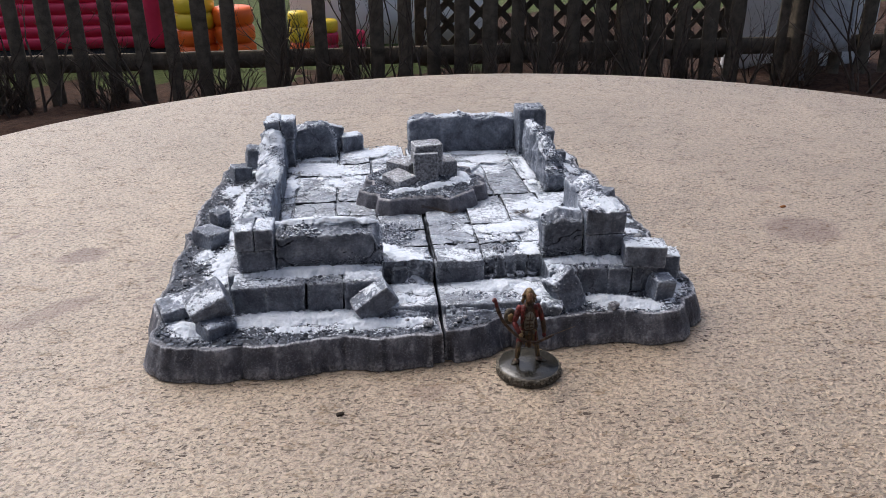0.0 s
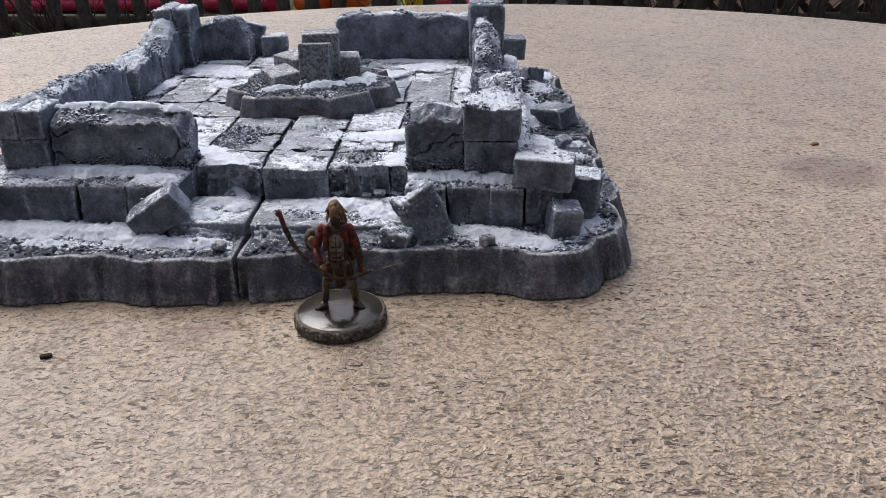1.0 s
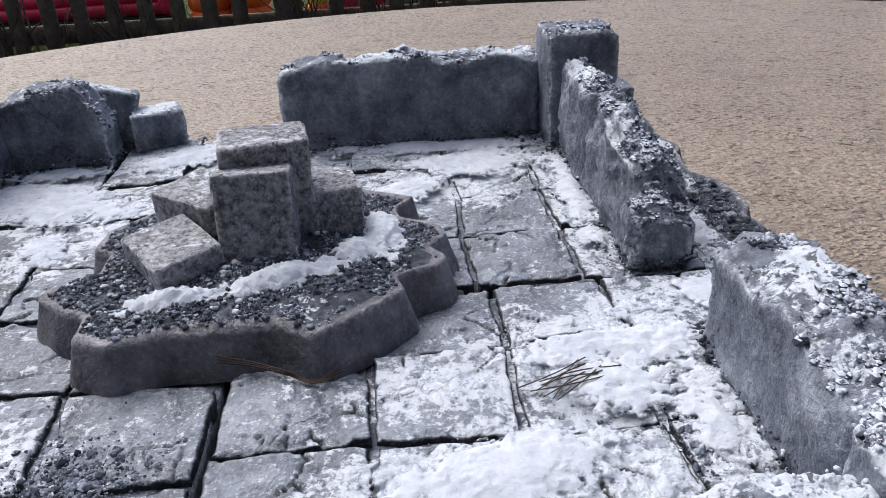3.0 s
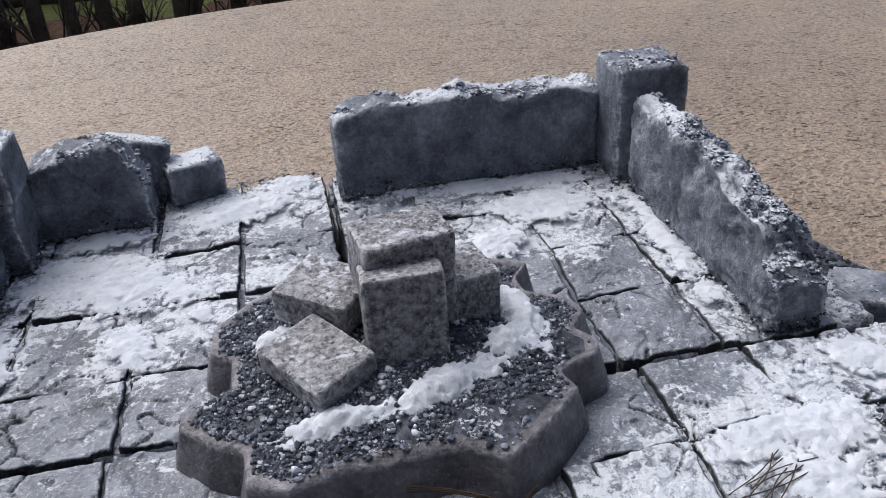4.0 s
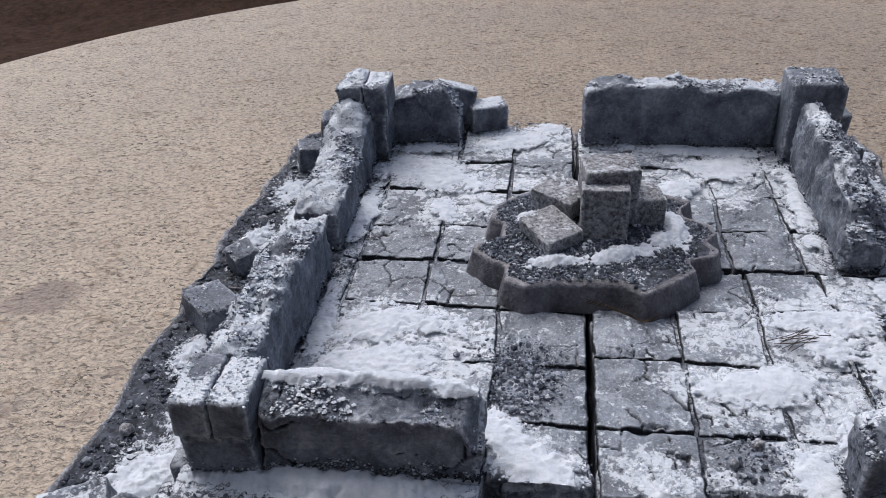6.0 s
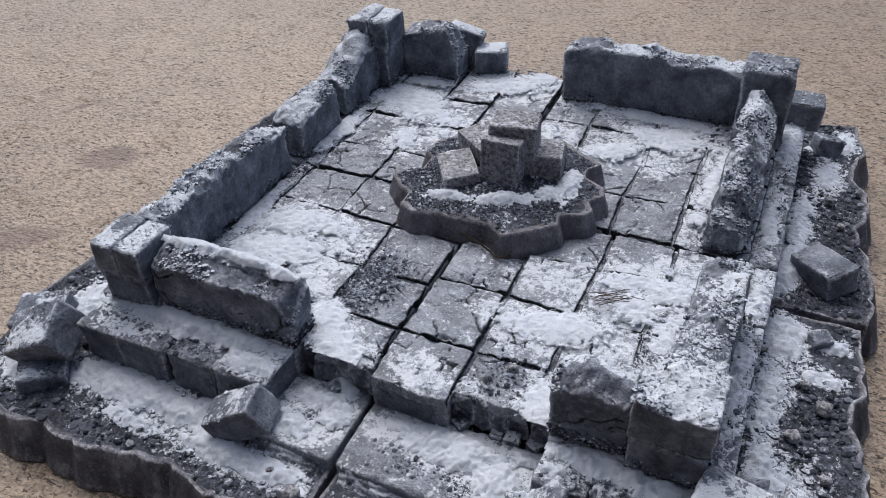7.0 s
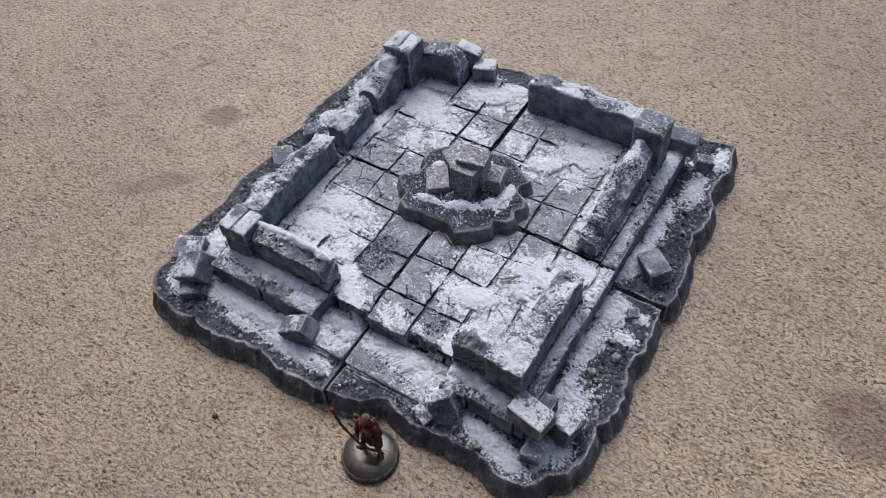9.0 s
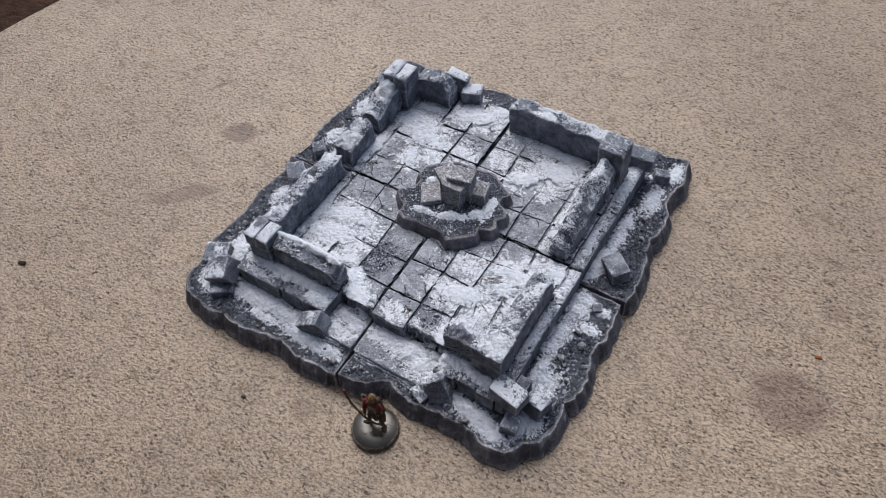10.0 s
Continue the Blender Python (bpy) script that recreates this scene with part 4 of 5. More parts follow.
# back left: two broken stumps, the corner pillar and a short wall with fallen blocks
stone("wall_stump", "bl", -82, -68.8, 4.0, 28.5, Z0, 43.5, 206, amp=1.0, crag=2.2, r=1.2, label="broken wall stump with a craggy snowy top", profile=lambda u, v: 1.1 - 0.36 * np.maximum(0.7 * np.abs(u - 0.2), 0.75 * np.abs(v - 0.45)) ** 1.1, snow=lambda u, v: 0.35 + 0.8 * smooth(-v, -0.3, 0.5), rubble=120)
stone("wall_stump", "bl", -83.5, -70, 35, 61.0, Z0, 48.5, 207, amp=1.1, crag=2.6, r=1.2, label="broken wall stump rising to the pillar", profile=lambda u, v: 1.04 - 0.36 * smooth(-v, -0.8, 0.95) - 0.16 * np.abs(u) ** 1.5, snow=0.75, rubble=170)
pil = thing("pillar", -73, 68, Z0, "", "")
pil.parent = TILES["bl"]
pil.location = Vector((AT[pil] - AT[TILES["bl"]]) * MM)
stone("brick", "bl", -80.0, -65.9, 60.4, 74.9, Z0, 42.6, 208, parent=pil, amp=0.6, r=0.7, snow=0.0)
stone("brick", "bl", -81.4, -72.9, 59.0, 74.2, 42.5, 54.2, 209, parent=pil, amp=0.6, r=0.7, crag=0.9, snow=1.15, rubble=60, profile=lambda u, v: 1 - 0.1 * smooth(-u, 0, 1))
stone("brick", "bl", -72.6, -64.9, 59.5, 74.6, 42.7, 53.6, 210, parent=pil, amp=0.6, r=0.7, crag=0.9, snow=0.8, rubble=60)
stone("wall", "bl", -66.8, -42.5, 74.2, 85.0, Z0, 47.0, 211, amp=1.1, crag=2.2, r=1.2, label="short crumbled wall with one sloping end", profile=lambda u, v: 1 - 0.5 * smooth(u, 0.5, 1.1) - 0.14 * smooth(-u, 0.3, 1.0), snow=0.35, rubble=150)
stone("fallen_brick", "bl", -57, -42.5, 84.5, 93, Z0 - 2, 43.0, 212, lean=(-8, 16), turn=8, amp=0.3, label="brick leaning on the short wall", snow=0.6)
stone("fallen_brick", "bl", -41, -28, 84.5, 94.5, Z0, 36.6, 213, turn=20, amp=0.35, label="fallen brick with snow on top", snow=0.6)
# back right: the tallest walls
stone("wall", "br", -0.5, 63.5, 76, 86.5, Z0, 48.8, 214, amp=0.8, crag=2.0, r=1.3, cell=0.95, label="long standing wall with a snowy chipped crest", profile=lambda u, v: 1 - 0.07 * smooth(-u, 0.9, 1.0) - 0.05 * smooth(u, 0.0, 0.3) + 0.02 * u, snow=0.6, rubble=150)
stone("pillar", "br", 62.9, 78.9, 64.8, 79.6, Z0, 54.6, 215, amp=0.6, crag=0.9, r=1.0, label="tall square corner pillar", snow=0.4, rubble=40)
stone("wall", "br", 65.6, 76.6, 3.0, 64.6, Z0, 49.0, 216, amp=1.6, crag=2.2, r=2.2, cell=0.9, label="long wall with a craggy crest and a stepped broken end", profile=lambda u, v: (1 - 0.17 * smooth(-v, 0.1, 0.5) - 0.26 * smooth(-v, 0.74, 0.86) - 0.12 * smooth(-v, 0.9, 1.0)) * (1 - 0.24 * smooth(u, -0.3, 1)), snow=lambda u, v: 0.35 + 0.45 * smooth(-u, -0.2, 0.8), rubble=150)
# front right: wall, pillar of two courses, side wall
stone("wall", "fr", 45.8, 63.5, -77.6, -68, Z0, 46.2, 217, crack=0.25, cell=0.5, amp=0.8, crag=2.0, r=0.9, label="short wall beside the entrance", profile=lambda u, v: (1 - 0.16 * smooth(-u, 0.1, 1.05)) * (1 - 0.10 * smooth(-v, 0.2, 1.0)), snow=lambda u, v: 0.15 + 0.5 * smooth(v, -0.2, 0.6), rubble=150)
pil = thing("pillar", 72.3, -73, Z0, "", "")
pil.parent = TILES["fr"]
pil.location = Vector((AT[pil] - AT[TILES["fr"]]) * MM)
stone("brick", "fr", 63.8, 80.3, -80.0, -65.5, Z0, 36.45, 218, parent=pil, amp=0.35, r=0.6, snow=0.0)
stone("brick", "fr", 63.7, 81.0, -80.5, -65.3, 36.6, 47.9, 219, parent=pil, amp=0.6, r=0.5, crag=2.2, snow=0.7, rubble=110, cell=0.6)
stone("wall", "fr", 68.4, 79.8, -65.2, -21.5, Z0, 46.5, 221, amp=1.0, crag=2.0, r=1.1, cell=0.9, label="side wall with a broad craggy snowy crest", profile=lambda u, v: 1 - 0.12 * smooth(v, 0.5, 1.0) - 0.10 * smooth(-u, 0.0, 1.0), snow=lambda u, v: 0.45 + 0.6 * smooth(u, -0.2, 0.6), rubble=150)

# ---- fallen bricks on the ground plates: x, y, z, size, lean, turn ----
FALLEN = (
    ("fl", -24.2, -95.2, 16.2, (16.5, 9.5, 9.5), (4, -33), 10, 231, "tilted fallen brick half sunk in snow"),
    ("fl", -90.0, -92.5, 17.2, (15.5, 14.0, 11.5), (18, -24), 14, 232, "fallen brick tipped over another"),
    ("fl", -89.0, -101.5, 12.0, (13, 10, 6.5), (2, 4), 40, 233, "low fallen brick under another"),
    ("fl", -106, -84, 11.5, (15, 13, 8), (6, -5), 22, 234, "half-buried fallen brick"),
    ("fl", -104.5, -11.5, 11.5, (14, 12, 9), (-5, 6), -42, 235, "fallen brick dusted with snow"),
    ("bl", -102.5, 12.5, 12.5, (8, 8, 9.5), (8, -7), 42, 236, "small cube of stone"),
    ("bl", -101, 84, 12.5, (11, 13, 9), (-6, 6), 20, 237, "fallen brick dusted with snow"),
    ("bl", -91, 88, 20.5, (13, 10, 11.5), (4, 8), 12, 238, "fallen brick wedged against the pillar"),
    ("fr", 56, -97.0, 10.5, (12.0, 7.0, 18.5), (-20, -17), 30, 239, "rough upright stone leaning on the kerb"),
    ("fr", 44.5, -99.5, 11.0, (9, 7, 7), (10, 8), -20, 247, "rough lump of stone by the step"),
    ("fr", 88.0, -85.0, 25.6, (17.5, 11.0, 9.6), (0, 1), -9, 240, "brick with a thick snow cap across the kerb's corner"),
    ("fr", 93.0, -93.0, 11.8, (9, 9, 11.2), (4, 5), 8, 241, "upright brick at the kerb's corner"),
    ("fr", 100.0, -77.5, 12.8, (11, 12, 14.4), (-3, 3), -12, 242, "upright brick with a thick snow cap beside another"),
    ("fr", 101, -8, 12.3, (5.5, 5, 4), (8, 0), 30, 243, "small stone among gravel"),
    ("br", 100, 19.2, 12.6, (15.8, 11, 8.4), (5, -6), -44, 244, "tilted fallen brick in snow"),
    ("br", 81.8, 91.5, 25.5, (16, 10, 10.4), (3, 3), 8, 245, "fallen brick behind the corner pillar"),
    ("br", 94, 95, 11.5, (9, 8, 8), (-12, 14), 25, 246, "small fallen brick sunk in snow"),
)
for key_, x, y, z, (sx, sy, sz), lean, turn, seed, label in FALLEN:
    stone("fallen_brick", key_, x - sx / 2, x + sx / 2, y - sy / 2, y + sy / 2, z - 0.8, z - 0.8 + sz, seed, STONE if "rough" in label else None, turn=turn, lean=lean, amp=1.25 if "rough" in label else 0.45, crag=1.4 if "rough" in label else 0.0, label=label, cell=0.5 if "rough" in label else 0.7, snow=0.5 if "thick snow" in label else 0.12 if seed in (244, 235, 236) else 0.4, rubble=4)

# ---- the rubble mound in the middle ----
mound = thing("rubble_mound", 2, 5, FLOOR, "dark grey stone mound of gravel and snow with five pitted blocks", "rubble mound")
EDGE = [(-27, 12), (-23.5, 10), (-23.5, 2), (-30.5, -1), (-31, -4), (-26, -9), (-21.5, -11.5), (-21.5, -17.5), (-16, -20.5), (-9, -18.5), (0, -18.5), (3, -18), (7.5, -18), (13, -21.8), (18.5, -18.5), (26.5, -11), (25.3, -6.5), (32.5, -3.5), (33.5, 0), (31, 4), (34.5, 8.5), (33, 13), (26.5, 16), (26, 20), (29.5, 24.5), (22, 29), (13, 35), (0, 33), (-11, 33), (-20, 27), (-27, 20)]


def mound_height(x, y):
    d = np.hypot(x - 2, y - 5) / 30
    return 33.6 + 2.2 * (1 - smooth(d, 0.2, 1.0)) + 0.5 * fbm(x * 0.2, y * 0.2, 0, 77, 4) + 0.7 * (0.45 - worley(x * 0.9, y * 0.9, 78)[0]) * (1 - smooth(d, 0.75, 0.95))


def mound_body():
    c = np.array(EDGE, float)
    rim = []
    for i in range(len(c)):
        a, b = c[i], c[(i + 1) % len(c)]
        n = max(3, int(np.linalg.norm(b - a) / 0.45))
        rim.append(a + (b - a) * (np.arange(n) / n)[:, None])
    rim = np.concatenate(rim)
    for _ in range(2):
        rim = 0.5 * rim + 0.25 * (np.roll(rim, 1, 0) + np.roll(rim, -1, 0))
    n = len(rim)
    ctr = np.array((1.0, 5.0))
    s = np.arange(n) * 0.45
    nrm = np.roll(rim, -3, 0) - np.roll(rim, 3, 0)
    nrm = np.stack((nrm[:, 1], -nrm[:, 0]), -1) / np.linalg.norm(nrm, axis=1, keepdims=True)
    nrm = np.mean([np.roll(nrm, k, 0) for k in range(-3, 4)], 0)
    v = []
    for z, k in ((26.2, 1.9), (28, 1.5), (30.5, 0.7), (32.8, 0.0), (33.5, -0.15), (33.9, -0.5)):
        p = rim + nrm * (k + 0.3 * fbm(s * 0.15, z * 0.12, 0, 5, 3))[:, None]
        v.append(np.column_stack((p, np.full(n, z) + 0.5 * vnoise(s * 0.06, 1, 0, 3) * (z > 30))))
    for k in np.linspace(0.965, 0, 44):
        p = ctr + (rim - nrm * 0.5 - ctr) * k
        v.append(np.column_stack((p, mound_height(p[:, 0], p[:, 1]))))
    v = np.concatenate(v)
    i = np.arange(n)
    f = np.concatenate([np.stack((r * n + i, r * n + (i + 1) % n, (r + 1) * n + (i + 1) % n, (r + 1) * n + i), -1) for r in range(len(v) // n - 1)])
    ob = solid("mound_body", v, f, (DAIS, SOIL), mound, "faceted dark grey scalloped side with a pale rim", snow=0.3 * blob_mask(((14, -16, 9, 4.5, 20, 1.0),), v[:, 0], v[:, 1]), edge=np.repeat([0, 0, 0, 0.08, 0.6, 0.3] + [0] * (len(v) // n - 6), n))
    ob.data.polygons.foreach_set("material_index", (np.arange(len(f)) >= 7 * n).astype(int))


mound_body()
for x, y, z, (sx, sy, sz), (lx, ly), turn, seed in (
    (3.4, 2.6, 34.2, (12.4, 6.4, 15.3), (-6, 0), 0, 301),
    (4.6, 11.2, 34.5, (14.6, 10.4, 18.2), (1, 0), 9, 302),
    (-7.4, 15.0, 36.6, (13.5, 11.5, 6.2), (3, 2), -37, 303),
    (-10.2, 1.0, 35.2, (14.4, 11.2, 4.4), (5, 3), -55, 304),
    (13.5, 13.5, 34.3, (11.5, 11.0, 8.8), (0, 2), 12, 305),
):
    q, f, w, _, worn, _ = worn_block(sx, sy, sz, seed, cell=0.5, r=0.55, amp=0.16)
    solid("block", placed(q, x, y, z, lx, ly, turn), f, BLOCK, mound, snow=0.22 * (w > 0.9), edge=worn)

# ---- gravel ----
RNG = np.random.default_rng(5)


def inside(poly, x, y):
    c = np.array(poly)
    res = np.zeros(x.shape, bool)
    for (ax, ay), (bx, by) in zip(c, np.roll(c, -1, 0)):
        with np.errstate(divide="ignore", invalid="ignore"):
            res ^= ((ay > y) != (by > y)) & (x < (bx - ax) * (y - ay) / (by - ay) + ax)
    return res


def scatter(count, x0, x1, y0, y1, test, small=0.25, large=1.1):
    x, y = RNG.uniform(x0, x1, count), RNG.uniform(y0, y1, count)
    keep = test(x, y)
    x, y = x[keep], y[keep]
    s = small + (large - small) * RNG.random(len(x)) ** 11 + 0.18 * RNG.random(len(x)) ** 2
    return x, y, s


def on_plate(key):
    a, b, c, d = SLABS[key]
    front = {"fl": (-83.5, -22.5), "fr": (46.5, 87)}.get(key)

    def test(x, y):
        ok = inside(RIMS[key], x * 1.012, y * 1.012)
        ok &= ~((x > a - 0.5) & (x < b + 1.5) & (y > c) & (y < d))
        if front:
            ok &= ~((x > front[0]) & (x < front[1]) & (y > -90) & (y < -70))
            ok &= ~((x > -24) & (x < 46) & (y > -97.5) & (y < -70))
        return ok & (fbm(x * 0.07, y * 0.07, 2, 21, 3) > -0.25)

    return test


for key_ in TILES:
    box = np.array(RIMS[key_])
    (x0, y0), (x1, y1) = box.min(0), box.max(0)
    x, y, s = scatter(30000 if key_ in ("fr", "br") else 20000, x0, x1, y0, y1, on_plate(key_), 0.12, 1.15)
    v, f = pebbles(np.column_stack((x, y, ground_height(x, y) + 0.25 * s)), s, RNG)
    solid("gravel", v, f, GRAVEL, TILES[key_], "dark gravel and grit", kind="stuff", flat=True, snow=snow_over(v))

x, y, s = scatter(34000, -34, 36, -24, 38, lambda x, y: inside([(1 + 0.955 * (a - 1), 5 + 0.95 * (b - 5)) for a, b in EDGE], x, y) & (fbm(x * 0.1, y * 0.1, 4, 22, 3) > -0.45) & ~((np.hypot((x - 15) / 9, (y + 15) / 4.5) < 1) & (fbm(x * 0.3, y * 0.3, 4, 23, 3) < 0.2)), 0.10, 0.5)
v, f = pebbles(np.column_stack((x, y, mound_height(x, y) + 0.35 * s)), s, RNG, 0.95)
solid("gravel", v, f, DARKGRAVEL, mound, "dark gravel", kind="stuff", flat=True)

# grit lying on the paving and along the foot of the walls: tile, x, y, radii, count
for key_, spots in {
    "fl": ((-17, -48, 8, 13, 2600), (-12, -40, 6, 6, 200), (-45, -52, 8, 4, 250), (-64, -35, 2.5, 28, 300), (-66, -8, 3, 6, 200), (-50, -66, 20, 2, 200), (-50, -86, 30, 4, 900), (-14, -88, 9, 4, 250)),
    "fr": ((33, -66, 10, 8, 550), (30, -93, 12, 3, 500), (62, -84, 17, 5, 1100), (50, -67, 9, 3, 250), (60, -45, 2.5, 22, 400), (83, -40, 2, 35, 300), (12, -92, 8, 5, 200)),
    "br": ((62, 30, 2.5, 25, 350), (83, 40, 2, 35, 300), (30, 73, 28, 2, 250), (63, 50, 3, 18, 150)),
    "bl": ((-67, 15, 2.5, 12, 250), (-52, 73, 9, 2, 150), (-67, 45, 2, 14, 150), (-15, 92, 14, 3, 200)),
}.items():
    xs, ys, ss = [], [], []
    for cx, cy, rx, ry, n in spots:
        xs.append(RNG.normal(cx, rx * 0.55, n))
        ys.append(RNG.normal(cy, ry * 0.55, n))
        ss.append(0.10 + 0.16 * RNG.random(n) ** 2 + 0.7 * RNG.random(n) ** 18)
    x, y, s = map(np.concatenate, (xs, ys, ss))
    low = (y < -79) & (x > -24) & (x < 46)
    kerb = (y < -77) & (y > -90) & (((x > -83) & (x < -23)) | ((x > 47) & (x < 87)))
    ok = (y > -97.5) & ((y > -77) | low | kerb)
    z = np.where(low, 16.9, np.where(kerb, 25.6, FLOOR + 0.1))
    v, f = pebbles(np.column_stack((x, y, z))[ok], s[ok], RNG)
    solid("grit", v, f, GRIT, TILES[key_], "loose dark grit on the paving", kind="stuff", flat=True, snow=0.6 * snow_over(v))

# broken edges: the ragged fronts of the entrance steps and the paving above them
def broken_edge(key, x0, x1, y_top, z_low, z_high, seed, reach, label):
    """A crumbled face: ragged ledges that step down from the paving, with lumps of stone on them."""

    def height(x, y):
        out = (y_top - y) / reach + 0.45 * fbm(x * 0.11, y * 0.11, 0, seed, 4, 0.6)
        fall = 1 - np.clip(out, 0, 1)
        ledge = fall * 3.4 + 0.5 * fbm(x * 0.25, y * 0.25, 1, seed + 4, 3)
        fall = np.clip((np.floor(ledge) + smooth(ledge - np.floor(ledge), 0.55, 1.0)) / 3.4, 0, 1)
        lumps = 0.55 - worley(x * 0.30 + 0.2 * fbm(x, y, 0, seed + 6, 2), y * 0.42, seed + 2)[0]
        h = (z_high - z_low) * fall + 1.3 * lumps + 0.9 * fbm(x * 0.7, y * 0.7, 0, seed + 2, 4, 0.65)
        return np.where((out < 1.0) & (x > x0) & (x < x1), np.minimum(h, z_high - z_low - 0.5), -1.0)

    v, f, _ = sheet(x0, x1, y_top - 1.3 * reach, y_top + 3.5, 0.28, height, z_low, 0.3)
    solid("broken_edge", v, f, SLAB, TILES[key], label, snow=0.5 + 0.9 * fbm(v[:, 0] * 0.1, v[:, 1] * 0.1, 1, seed, 3) + 0.5 * (v[:, 0] > 34))


broken_edge("fr", 2, 45, -97.0, 12.4, 16.9, 93, 3.4, "ragged gravelly front of the entrance step")
broken_edge("fl", -24, -2, -96.8, 12.4, 17.0, 94, 3.4, "ragged gravelly front of the entrance step")


def broken_face(key, x0, x1, y_front, z_low, z_high, seed, deep):
    """The crumbled edge of the paving: uneven chunks side by side, some broken off short, with lumps at their foot."""
    rng = random.Random(seed)
    x, n = x0, 0
    while x < x1 - 1:
        wide = min(rng.uniform(3.4, 7.2), x1 - x)
        if x1 - x - wide < 2.5:
            wide = x1 - x
        front = y_front - rng.uniform(0, deep)
        top = z_high - rng.choice((0, 0.2, 0.5, 2.6)) - rng.uniform(0, 0.6)
        stone("broken_block", key, x - 0.25, x + wide + 0.25, front, -69.0, z_low, top, seed + n, SLAB, turn=rng.uniform(-5, 5), amp=1.9, crag=1.3, r=1.2, cell=0.42, snow=0.8, label="broken-off chunk of the paving's edge")
        if rng.random() < 0.35:
            b = rng.uniform(1.6, 3.2)
            stone("broken_block", key, x + 0.5, x + 0.5 + b * 1.4, front - b, front + 0.6, z_low, z_low + b, seed + 40 + n, SLAB, turn=rng.uniform(-40, 40), amp=0.7, crag=0.6, r=0.6, cell=0.4, snow=0.8, label="lump of stone at the foot of the broken edge")
        x, n = x + wide, n + 1


broken_face("fr", 21.0, 46.6, -74.2, 16.0, 26.9, 910, 1.6)
broken_face("fl", -22.8, -1.4, -73.0, 16.0, 26.8, 960, 3.0)

# larger loose stones glued to the plates
for n_, (key_, x, y, z, r) in enumerate((("fl", -6, -107.5, 13.2, 2.3), ("fl", -14, -104, 13.2, 1.3), ("fr", 6.5, -105.5, 13.2, 1.5), ("fr", 9.6, -103.3, 13.2, 1.0), ("fr", 5, -108, 13.2, 0.8), ("fr", 14, -104, 13.2, 0.7), ("fr", 71, -102, 13.2, 2.3), ("fr", 104, -34, 13.2, 2.4), ("fr", 98, -46, 13.2, 2.0), ("fr", 106, -56, 13.2, 1.7), ("fr", 99, -27, 13.2, 1.7), ("fr", 32, -63, 27.0, 1.4), ("fr", 27, -68, 27.0, 0.9), ("fr", 36, -70, 27.0, 1.0), ("br", 99, 62, 13.2, 1.6), ("br", 103, 48, 13.2, 1.4), ("bl", -106, 40, 13.2, 1.8), ("fl", -108, -58, 13.2, 1.8))):
    r *= 0.8
    q, f = rough_block(2.1 * r, 1.7 * r, 1.5 * r, 900 + n_, cell=r * 0.25, r=0.5 * r, amp=0.6 * r)
    solid("pebble", placed(q, x, y, z - 0.3 * r, 0, 0, 37 * n_), f, BLOCK, TILES[key_])

# ---- snow ----
for n_, (key_, (blobs, z, (a, b, c, d))) in enumerate(SNOWS.items()):
    v, f, deep = sheet(a, b, c, d, 0.45, drift(blobs, 0.9, 50 + n_), z, 1.2)
    solid("paving_snow", v, f, SNOW, TILES[key_], "thin white snow patches on the paving", kind="stuff", depth=deep)
for m_, (table_, name_, words_) in enumerate(((STEPS, "step_snow", "snow on the entrance step"), (LEDGES, "kerb_snow", "soft snow banked on the kerb"), (SIDES, "ledge_snow", "snow along the ledge outside the wall"))):
    for n_, (key_, (blobs, z, (a, b, c, d))) in enumerate(table_.items()):
        v, f, deep = sheet(a, b, c, d, 0.45, drift(blobs, 1.9 if table_ is LEDGES else 1.5, 150 + 10 * m_ + n_, 0.5), z, 1.2)
        solid(name_, v, f, SNOW, TILES[key_], words_, kind="stuff", depth=deep)
for n_, (key_, blobs) in enumerate(PLATES.items()):
    c = np.array(RIMS[key_])
    (x0, y0), (x1, y1) = c.min(0), c.max(0)
    test, depth = on_plate(key_), drift(blobs, 1.7, 250 + n_)
    rim_ = RIMS[key_]
    sl = SLABS[key_]

    def height(x, y):
        h = depth(x, y)
        ok = inside(rim_, x * 1.02, y * 1.02) & ~((x > sl[0] + 2) & (x < sl[1] - 2) & (y > sl[2] + 2) & (y < sl[3] - 2))
        return np.where(ok, h, -1.0)

    v, f, deep = sheet(x0, x1, y0, y1, 0.5, height, lambda x, y: ground_height(x, y) + 0.05, 1.2)
    solid("plate_snow", v, f, SNOW, TILES[key_], "white snow drifted on the gravel", kind="stuff", depth=deep)

# snow that ramps up from the entrance step to the broken paving
v, f, deep = sheet(-19.5, -1.4, -82.6, -73.0, 0.4, lambda x, y: np.minimum(6.0 * np.clip((y + 81.6) / 8, 0, 1) ** 1.2 * np.exp(-(((x + 8.5) / 5.5) ** 2)) + 3.2 * fbm(x * 0.2, y * 0.2, 0, 71, 4, 0.65) - 0.9, 7.5), 17.0, 1.2)
solid("step_snow", v, f, SNOW, TILES["fl"], "snow ramped against the broken edge", kind="stuff", depth=np.minimum(0.5 * deep, 1.0))
# snow lying along the back of the front wall's crest
v, f, deep = sheet(-66, -23, -71.5, -66.2, 0.35, drift(((-56, -68.6, 11, 2.2, 2, 1.5), (-40, -68.4, 12, 2.0, -2, 1.5), (-28, -69.0, 5, 2.2, 0, 1.3)), 1.2, 340), lambda x, y: 43.9 - 1.0 * smooth(x, -36, -24) - 0.4 * smooth(-68.5 - y, 0.0, 2.5), 1.6)
solid("crest_drift", v, f, SNOW, TILES["fl"], "line of snow along the wall's crest", kind="stuff", depth=deep)
